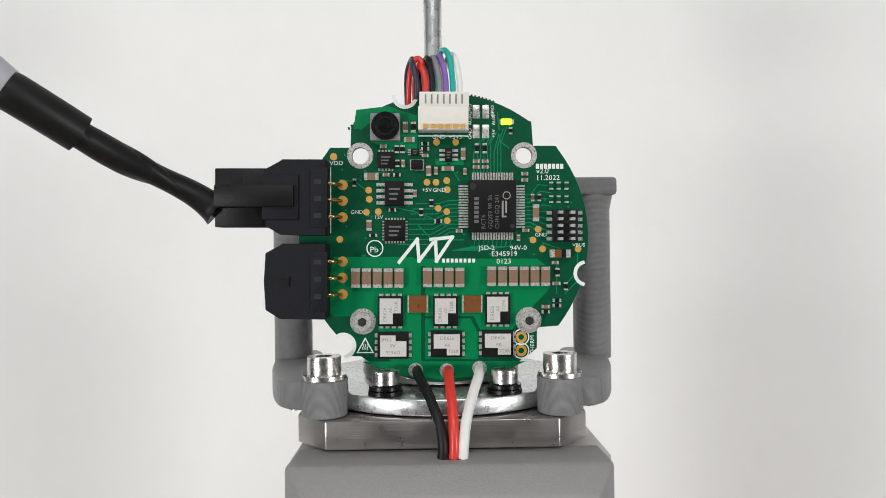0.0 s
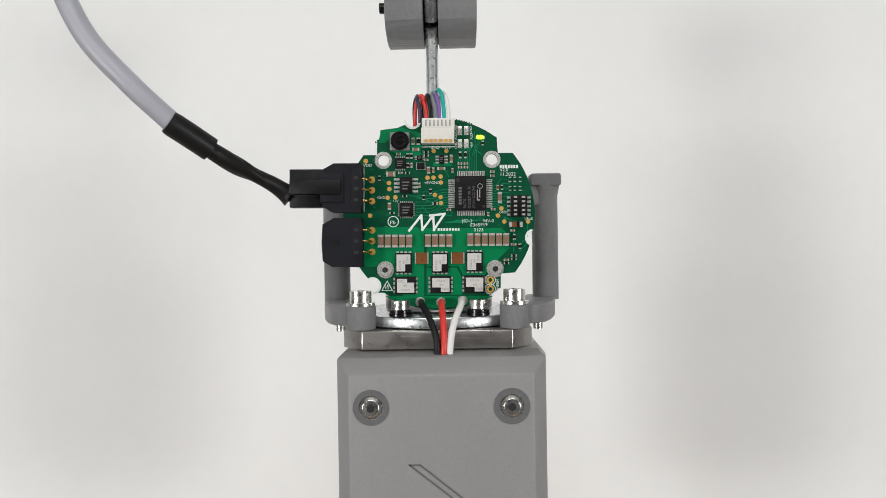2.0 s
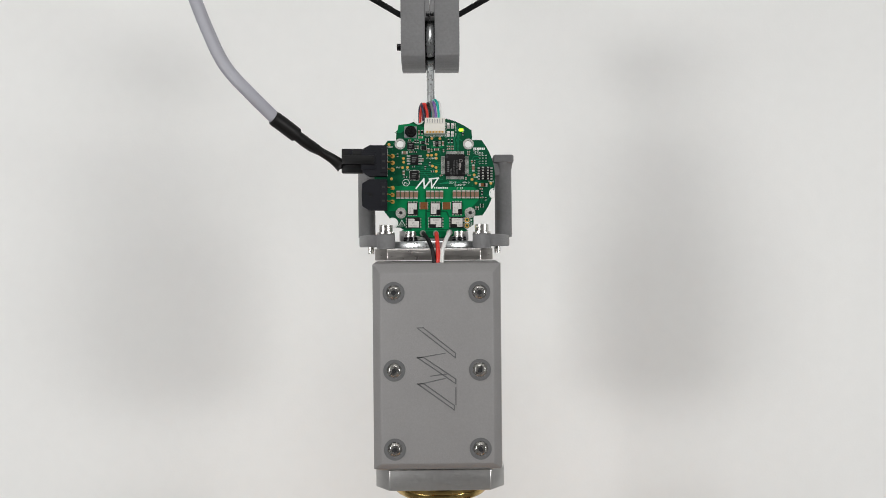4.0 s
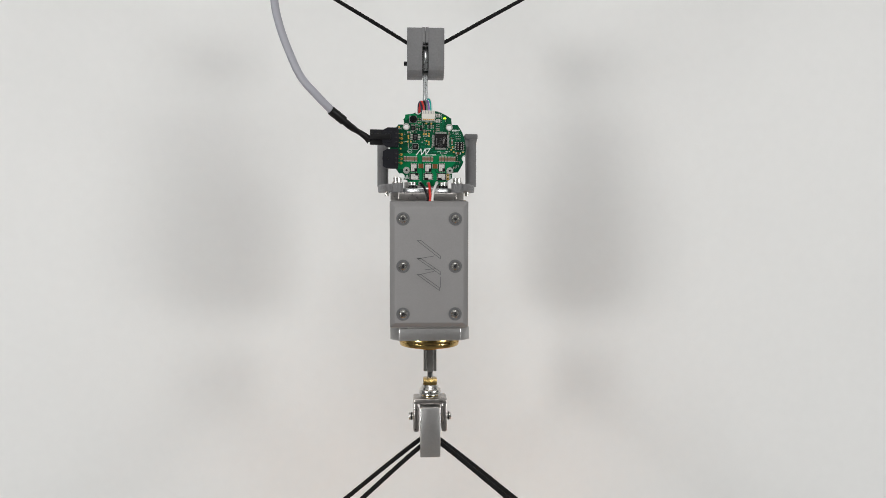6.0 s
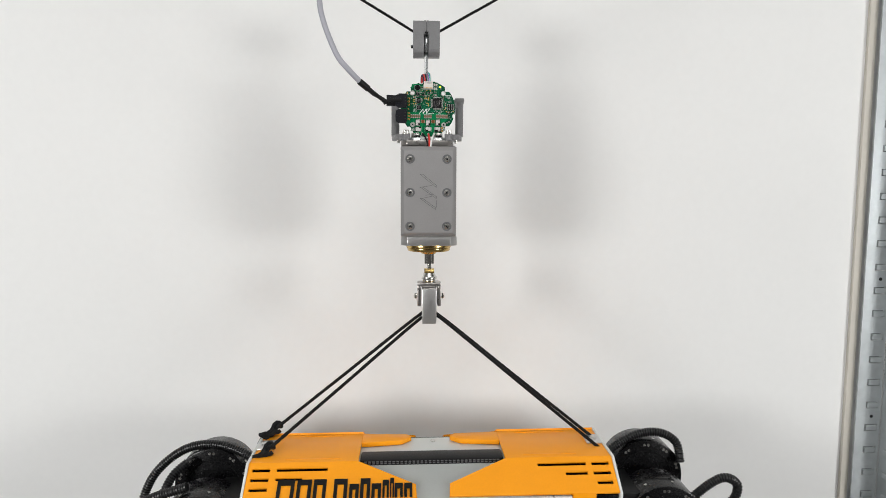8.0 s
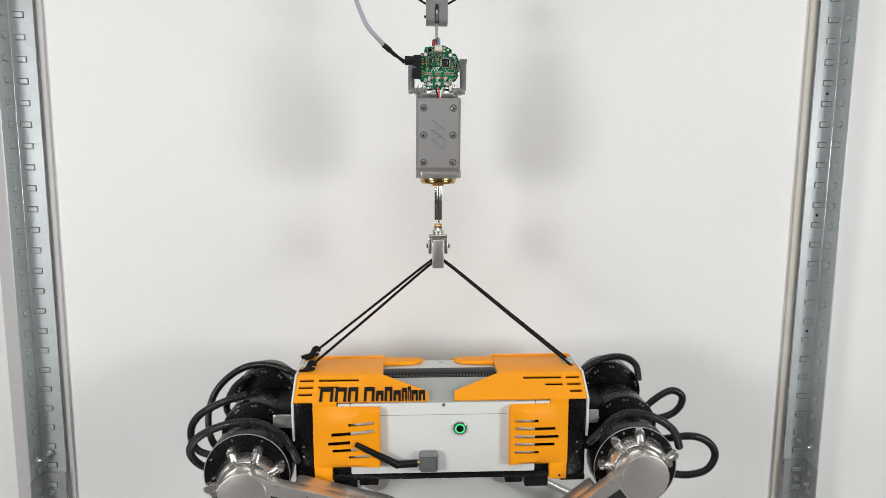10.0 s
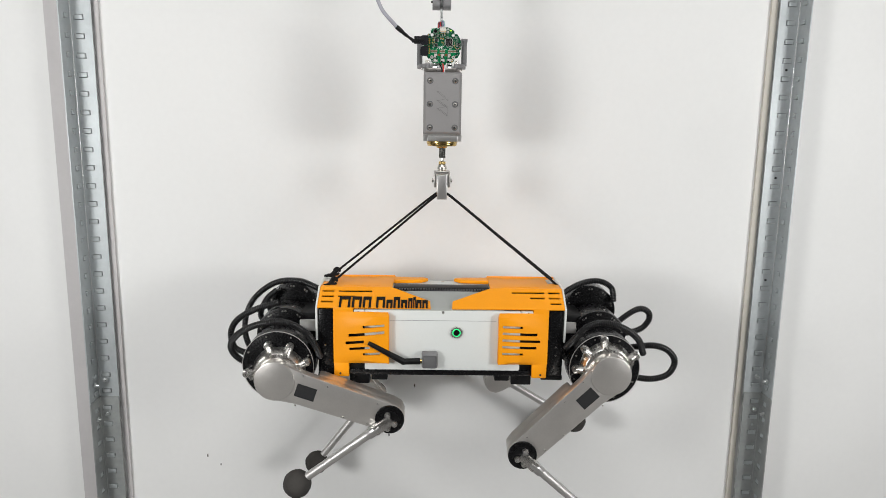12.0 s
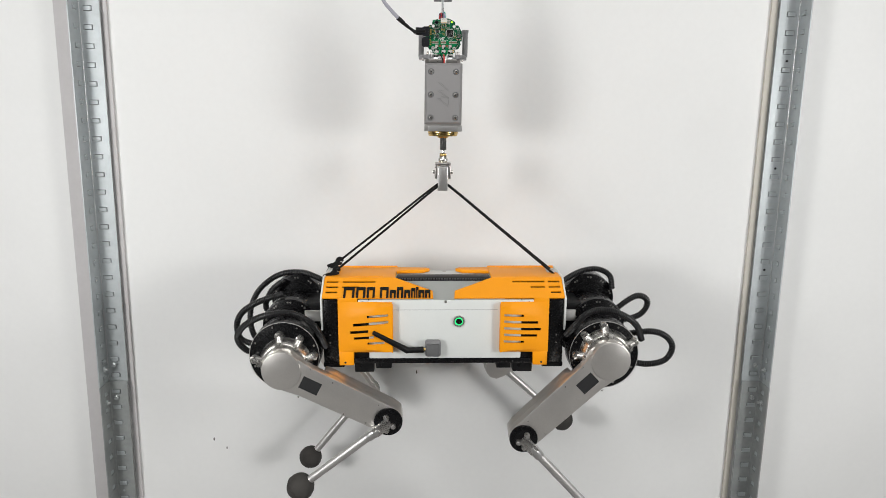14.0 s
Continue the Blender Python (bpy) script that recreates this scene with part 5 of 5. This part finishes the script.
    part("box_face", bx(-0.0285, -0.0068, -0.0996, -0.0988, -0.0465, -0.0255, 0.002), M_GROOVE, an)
    part("collar", cyl((-0.0300, -0.0945, -0.0362), (-0.0330, -0.0945, -0.0362), 0.0030, seg=20), M_BRASS, an)
    ant = part("antenna", cyl((-0.0328, -0.0945, -0.0362), (-0.0600, -0.0960, -0.0370), 0.0052, 0.0050, seg=24, bev=0.0006), M_BLACKPL, r, "black stub antenna bent upwards")
    part("whip", cyl((-0.0575, -0.0965, -0.0378), (-0.1145, -0.1010, -0.0042), 0.0055, 0.0034, seg=20, bev=0.0006), M_BLACKPL, ant)

    # the body is stretched a little and shifted towards one end to fit the camera's view
    fit = Matrix.Translation((0.0045, 0, 0)) @ Matrix.Diagonal((1.022, 1, 1, 1))
    for o in r.children_recursive:
        o.data.transform(fit)

    # hip drives at both ends
    for s in (-1, 1):
        hx = 0.2580 if s < 0 else 0.2705
        part("hip_bearer", bx(min(s * 0.1995, s * 0.245), max(s * 0.1995, s * 0.245), -0.045, 0.075, -0.040, 0.030, 0.004), M_BLACKPL, r)
        for side in (-1, 1):
            # axle bracket, inner drum, outer drum
            zi = 0.019 if side > 0 else -0.008
            ya, yb = (0.022, 0.066) if side > 0 else (-0.050, 0.004)
            rr = 0.0455 if side > 0 else 0.0465
            dr = part("hip_drum", cyl((s * hx, ya, zi), (s * hx, yb, zi), rr, seg=64, bev=0.0012), M_BLACK, r, "black anodised round hip drive")
            yf = ya
            part("face_ring", ring((s * hx, yf - 0.0003, zi), (0, -1, 0), rr * 0.72, rr * 0.69, 0.0008, 48), M_CHIP, dr)
            for k in range(5):
                for da in (-0.06, 0.06):
                    a = radians(38 + 36 * k - 20) + da
                    q = (s * hx + rr * 0.88 * math.cos(a), yf, zi + rr * 0.88 * math.sin(a))
                    part("face_screw", cyl(q, (q[0], yf - 0.0007, q[2]), 0.0018, seg=12), M_CHROME, dr)
            for k in range(4):
                a = radians(35 + 40 * k)
                q = Vector((s * hx + rr * math.cos(a), (ya + yb) / 2 - 0.012, zi + rr * math.sin(a)))
                n = Vector((math.cos(a), 0, math.sin(a)))
                part("rim_screw", cyl(q - n * 0.0008, q + n * 0.0007, 0.0018, seg=12), M_CHROME, dr)
            if side < 0:
                part("axle_plate", bx(min(s * 0.199, s * 0.232), max(s * 0.199, s * 0.232), -0.0540, -0.0495, 0.000, 0.020, 0.002), M_ALU_WORN, dr)
            zo, ro = -0.043, 0.0575
            yo = (-0.104, -0.062) if side < 0 else (0.070, 0.104)
            od = part("hip_drum", cyl((s * hx, yo[0], zo), (s * hx, yo[1], zo), ro, seg=72, bev=0.0010), M_BLACK, r, "larger black drive drum carrying the leg")
            yf = yo[0] if side < 0 else yo[1]
            part("worn_rim", ring((s * hx, yf, zo), (0, 1, 0), ro + 0.0001, ro - 0.0009, 0.0010, 72), M_ALU_WORN, od)
            part("core", cyl((s * hx, -0.066 if side < 0 else 0.074, -0.030), (s * hx, -0.045 if side < 0 else 0.060, -0.020), 0.036, seg=40), M_BLACKPL, od)
            for k in range(8):
                a = radians(20 + 45 * k)
                q = (s * hx + ro * 0.9 * math.cos(a), yf, zo + ro * 0.9 * math.sin(a))
                part("face_screw", cyl(q, (q[0], yf + (-0.0007 if side < 0 else 0.0007), q[2]), 0.0017, seg=10), M_CHROME, od)
    runs = (
        [(-0.205, 0.02, 0.040), (-0.218, 0.02, 0.052), (-0.258, 0.03, 0.063), (-0.30, 0.035, 0.056), (-0.336, 0.03, 0.027), (-0.350, 0.02, -0.013), (-0.338, 0.0, -0.049), (-0.30, -0.02, -0.055)],
        [(-0.277, -0.035, 0.040), (-0.318, -0.035, 0.026), (-0.349, -0.032, 0.006), (-0.361, -0.03, -0.019), (-0.353, -0.03, -0.045), (-0.318, -0.035, -0.055)],
        [(-0.200, -0.088, -0.036), (-0.205, -0.100, -0.014), (-0.220, -0.103, 0.010), (-0.254, -0.100, 0.025), (-0.294, -0.098, 0.020), (-0.330, -0.09, 0.001), (-0.347, -0.08, -0.024), (-0.337, -0.07, -0.049), (-0.305, -0.06, -0.065)],
        [(-0.290, 0.01, 0.050), (-0.306, 0.0, 0.035), (-0.314, -0.01, 0.010), (-0.300, -0.01, -0.01)],
        [(0.205, 0.02, 0.045), (0.224, 0.026, 0.060), (0.254, 0.03, 0.074), (0.281, 0.028, 0.077), (0.301, 0.024, 0.066), (0.303, 0.012, 0.044)],
        [(0.292, -0.03, 0.012), (0.321, -0.03, 0.036), (0.340, -0.03, 0.044), (0.354, -0.03, 0.036), (0.352, -0.03, 0.020), (0.336, -0.03, 0.006), (0.298, -0.03, -0.004)],
        [(0.203, -0.088, -0.010), (0.212, -0.102, 0.008), (0.231, -0.104, 0.030), (0.257, -0.102, 0.038), (0.289, -0.102, 0.031), (0.316, -0.100, 0.012), (0.329, -0.092, -0.016)],
        [(0.310, -0.08, -0.009), (0.350, -0.08, -0.005), (0.375, -0.08, -0.014), (0.386, -0.08, -0.033), (0.375, -0.08, -0.055), (0.346, -0.08, -0.063), (0.310, -0.08, -0.058)],
    )
    for pts in runs:
        part("cable_hose", hose([level((p[0] + 0.007, p[1], p[2])) for p in pts]), M_HOSE, r, "black corrugated cable hose")
    return r


ROBOT = robot()
THIGH, SHANK = 0.191, 0.189
HIPS = {("l", -1): (-0.2568, -0.0560), ("r", -1): (0.2735, -0.0420), ("l", 1): (-0.258, -0.051), ("r", 1): (0.272, -0.037)}


def leg(end, side):
    """Upper leg pointing along x from the hip, and lower leg from the knee; s mirrors the pair at the other end."""
    s = 1 if end == "l" else -1
    o = side

    def Y(a):
        return o * (0.104 + (a - 0.104) * 0.74)

    def box(xa, xb, ya, yb, za, zb, bev=0.0, bm=None):
        return bx(min(s * xa, s * xb), max(s * xa, s * xb), min(Y(ya), Y(yb)), max(Y(ya), Y(yb)), za, zb, bev, bm=bm)
    up = new("upper_leg", None)
    # plate with rounded ends, tapering to the knee
    out = []
    for k in range(13):
        t = radians(90 + 180 * k / 12)
        out.append((0.0315 * math.cos(t), 0.0315 * math.sin(t)))
    for k in range(13):
        t = radians(-90 + 180 * k / 12)
        out.append((THIGH + 0.0235 * math.cos(t), 0.0235 * math.sin(t)))
    out = [out[0]] + out[1:12] + [(0.0, -0.0315), (0.04, -0.0255)] + out[13:] + [(0.04, 0.0262)]
    bm = prism([(s * p[0], p[1]) for p in out], Y(0.128), Y(0.152), "y", 0.0012)
    me = bpy.data.meshes.new("upper_leg")
    bmesh.ops.recalc_face_normals(bm, faces=bm.faces)
    bm.to_mesh(me)
    bm.free()
    me.materials.append(M_LEG)
    for p in me.polygons:
        p.use_smooth = True
    me.set_sharp_from_angle(angle=radians(35))
    bpy.data.objects.remove(up)
    up = new("upper_leg", me)
    up.parent = ROBOT
    BASE[up.name] = Vector((0, 0, 0))
    tagged(up, "worn bare aluminium upper leg")
    # hollow box section behind the plate, clear of the hip drive
    deep = [(0.062, -0.0235), (0.070, -0.0248), (THIGH - 0.002, -0.0222), (THIGH + 0.012, -0.019), (THIGH + 0.0205, -0.009), (THIGH + 0.0215, 0.0),
            (THIGH + 0.0205, 0.009), (THIGH + 0.012, 0.019), (THIGH - 0.002, 0.0222), (0.070, 0.0248), (0.062, 0.0235)]
    part("box_section", prism([(s * q[0], q[1]) for q in deep], o * 0.0955, Y(0.1285), "y", 0.0016), M_LEG, up)
    part("hip_cap", cyl((0, Y(0.104), 0), (0, Y(0.1545), 0), 0.0318, seg=56, bev=0.0015), M_LEG, up)
    part("hip_collar", cyl((0, Y(0.104), 0.002), (0, Y(0.128), 0.002), 0.0440, 0.0370, seg=56, bev=0.0015), M_CHROME, up, "polished machined collar")
    for a in (-30, 44, 86, 126, 196):
        ca, sa = math.cos(radians(a)), math.sin(radians(a))
        b = cyl((s * 0.034 * ca, Y(0.118), 0.034 * sa), (s * 0.050 * ca, Y(0.110), 0.050 * sa), 0.0085, 0.0064, seg=20)
        cyl((s * 0.0505 * ca, Y(0.104), 0.0505 * sa), (s * 0.0505 * ca, Y(0.119), 0.0505 * sa), 0.0064, seg=20, bev=0.001, bm=b)
        cyl((s * 0.038 * ca, Y(0.110), 0.038 * sa), (s * 0.038 * ca, Y(0.140), 0.038 * sa), 0.0046, 0.004, seg=14, bm=b)
        lug = part("lug", b, M_CHROME, up, "polished lug with a screw")
    part("dark_label", box(0.036, 0.068, 0.1518, 0.1526, -0.0125, 0.0090), M_DARK, up, "plain black label")
    for x, z in ((0.040, 0.024), (0.082, 0.019), (0.120, -0.022), (0.165, 0.017), (0.043, -0.027), (0.160, -0.02)):
        part("leg_screw", cyl((s * x, Y(0.152), z), (s * x, Y(0.1527), z), 0.0015, seg=12), M_CHROME, up)
    part("knee_ring", cyl((s * THIGH, Y(0.1515), 0), (s * THIGH, Y(0.1585), 0), 0.0232, seg=48, bev=0.0012), M_BLACK, up, "black knee bearing ring")
    part("knee_core", cyl((s * THIGH, Y(0.158), 0), (s * THIGH, Y(0.1595), 0), 0.015, seg=32), M_CHIP, up)

    # lower leg: along +x from the knee, mirrored likewise
    bm = cyl((s * 0.012, Y(0.1565), 0), (s * (SHANK - 0.012), Y(0.146), 0), 0.0072, 0.0068, seg=24)
    lo = new("lower_leg", bpy.data.meshes.new("lower_leg"))
    bm.to_mesh(lo.data)
    bm.free()
    lo.data.materials.append(M_ALU_WORN)
    for p in lo.data.polygons:
        p.use_smooth = True
    lo.data.set_sharp_from_angle(angle=radians(35))
    lo.parent = ROBOT
    BASE[lo.name] = Vector((0, 0, 0))
    tagged(lo, "bare aluminium tube lower leg with rubber ball foot")
    b = box(-0.004, 0.030, 0.1590, 0.1680, -0.0088, 0.0088, 0.003)
    for q in ((-0.003, 0.009), (-0.003, -0.009), (0.010, 0.008)):
        cyl((s * q[0], Y(0.1590), q[1]), (s * q[0], Y(0.1675), q[1]), 0.0048, seg=18, bev=0.0008, bm=b)
    cl = part("knee_clamp", b, M_CHROME, lo, "polished knee clamp")
    for q in ((-0.003, 0.009), (-0.003, -0.009)):
        part("clamp_screw", cyl((s * q[0], Y(0.1675), q[1]), (s * q[0], Y(0.1685), q[1]), 0.0026, seg=14), M_ALU, lo)
    part("sleeve", cyl((s * 0.018, Y(0.1570), 0), (s * 0.042, Y(0.1560), 0), 0.0092, 0.0085, seg=24, bev=0.0008), M_ALU, lo)
    b = bmesh.new()
    bmesh.ops.create_uvsphere(b, u_segments=36, v_segments=22, radius=0.0226)
    for v in b.verts:
        n = v.co.normalized()
        v.co *= 1 + 0.03 * noise.noise(n * 2.1 + Vector((s, o, 0))) - (0.05 if n.x * s > 0.93 else 0)
    bmesh.ops.translate(b, vec=(s * SHANK, Y(0.146), 0), verts=b.verts)
    part("ball_foot", b, M_FOOT, lo, "scuffed dark rubber ball foot", smooth=60)
    part("foot_seam", ring((s * (SHANK + 0.001), Y(0.146), 0), (1, 0.2, 0.3), 0.0230, 0.0215, 0.0012, 40), M_FOOT, lo)
    return up, lo


LEGS = {(e, o): leg(e, o) for e in "lr" for o in (-1, 1)}

# ---- movement ----
# stroke of the shaft below its top position
LIFT = [(0, -0.024), (0.5, -0.015), (1, -0.006), (1.5, 0), (2, -0.001), (2.5, -0.007), (3, -0.018), (3.5, -0.030), (4, -0.041), (4.4, -0.0445),
        (5, -0.0365), (5.5, -0.025), (6, -0.0128), (6.5, -0.003), (7, 0), (7.5, 0), (8, -0.0055), (8.5, -0.016), (9, -0.028), (9.5, -0.038), (10, -0.0435),
        (10.25, -0.044), (10.5, -0.0425), (11, -0.0345), (11.5, -0.023), (12, -0.0105), (12.5, -0.002), (13, -0.001), (13.5, -0.0055), (14, -0.014)]
# one stride: share of the stride, then degrees of the near upper and lower leg
PACE, STEP = 0.93, 11.4
NEAR = {
    "l": ((0.03, -41, -140), (0.11, -38.4, -139.5), (0.18, -34.3, -138.8), (0.26, -29.8, -140.5), (0.40, -18, -144.5), (0.50, -14, -145), (0.57, -15.1, -143.3),
          (0.645, -18.5, -142.4), (0.72, -23.1, -142.5), (0.795, -26.8, -141.3), (0.90, -35, -141)),
    "r": ((0.03, -26.5, -133), (0.11, -23.5, -139.5), (0.18, -22, -142), (0.26, -23.5, -144.8), (0.40, -31, -151), (0.50, -37.5, -148), (0.57, -42, -142),
          (0.645, -44.4, -137.5), (0.72, -45, -134.5), (0.795, -43.5, -131.5), (0.90, -36, -131)),
}
# share of the stride, then the place of the far foot from the middle of the robot
FAR = {
    "l": ((0.0, -0.280, -0.292), (0.11, -0.2732, -0.2545), (0.18, -0.2648, -0.2362), (0.26, -0.2586, -0.2303), (0.40, -0.240, -0.246), (0.505, -0.235, -0.285),
          (0.61, -0.238, -0.326), (0.72, -0.2506, -0.3469), (0.795, -0.2646, -0.3493), (0.935, -0.278, -0.318)),
    "r": ((0.0, 0.236, -0.318), (0.11, 0.2388, -0.3176), (0.18, 0.2443, -0.2979), (0.26, 0.2506, -0.2808), (0.40, 0.273, -0.236), (0.50, 0.281, -0.229),
          (0.61, 0.281, -0.236), (0.72, 0.2678, -0.251), (0.795, 0.2536, -0.2686), (0.935, 0.240, -0.308)),
}
# sway of the hanging robot: seconds, x, pitch, yaw
SWAY = [(0, 0.0007, -0.5, 0.0), (8, 0.0007, -0.5, 0.0), (10.5, 0.0007, -0.5, 0.06), (11, -0.0018, 0.16, -0.72), (11.5, -0.0011, -0.28, -0.95), (12, -0.0019, 0.02, -1.34),
        (12.5, -0.0007, -0.42, -0.84), (13, -0.0011, -0.29, -0.53), (13.5, -0.0002, -0.62, 0.14), (14, 0.001, -0.69, -0.05)]
HANG = 0.7413


def lift_at(t):
    for (a, u), (b, v) in zip(LIFT, LIFT[1:]):
        if t <= b:
            k = (t - a) / (b - a)
            return u + (v - u) * k
    return LIFT[-1][1]


def cycle(table, t):
    """Values of a stride table at a time, smooth round the whole stride."""
    u = ((t - STEP) / PACE) % 1.0
    n = len(table)
    i = max((k for k in range(n) if table[k][0] <= u), default=n - 1)

    def at(k):
        row = table[k % n]
        return row[0] + math.floor(k / n), row[1:]
    if u < table[0][0]:
        u += 1.0
    (ta, va), (tb, vb), (tc, vc), (td, vd) = at(i - 1), at(i), at(i + 1), at(i + 2)
    h = tc - tb
    k = (u - tb) / h
    out = []
    for a, b, c, d in zip(va, vb, vc, vd):
        m0, m1 = (c - a) / (tc - ta) * h, (d - b) / (td - tb) * h
        out.append((2 * k ** 3 - 3 * k * k + 1) * b + (k ** 3 - 2 * k * k + k) * m0 + (3 * k * k - 2 * k ** 3) * c + (k ** 3 - k * k) * m1)
    return out


def motions():
    walk(SHAFT, [(t, pose(0, 0, d)) for t, d in LIFT])
    for ob in (HOOK, *SLINGS):
        b = BASE[ob.name]
        walk(ob, [(t, pose(b.x, b.y, b.z + d)) for t, d in LIFT])
    rows = []
    for k in range(57):
        t = k / 4
        i = max(j for j in range(len(SWAY)) if SWAY[j][0] <= t)
        p, q = SWAY[i], SWAY[min(i + 1, len(SWAY) - 1)]
        f = (t - p[0]) / (q[0] - p[0]) if q is not p else 0.0
        f = f * f * (3 - 2 * f)
        x, tip, yaw = (u + (v - u) * f for u, v in zip(p[1:], q[1:]))
        rows.append((t, pose(x, 0, HANG + lift_at(t), 0, tip, yaw)))
    walk(ROBOT, rows)
    for key, (up, lo) in LEGS.items():
        s = 1 if key[0] == "l" else -1
        hx, hz = HIPS[key]
        ru, rl = [], []
        for k in range(141):
            t = k / 10
            if key[1] < 0:
                a, b = (radians(v) for v in cycle(NEAR[key[0]], t))
            else:
                fx, fz = cycle(FAR[key[0]], t)
                dx, dz = (fx - hx) * s, fz - hz
                d = min(math.hypot(dx, dz), THIGH + SHANK - 0.001)
                a = math.atan2(dz, dx) + math.acos((THIGH ** 2 + d * d - SHANK ** 2) / (2 * THIGH * d))
                b = math.atan2(dz - THIGH * math.sin(a), dx - THIGH * math.cos(a))
            kx, kz = hx + s * THIGH * math.cos(a), hz + THIGH * math.sin(a)
            ru.append((t, pose(hx, 0, hz, 0, -s * math.degrees(a), 0)))
            rl.append((t, pose(kx, 0, kz, 0, -s * math.degrees(b), 0)))
        walk(up, ru)
        walk(lo, rl)


motions()
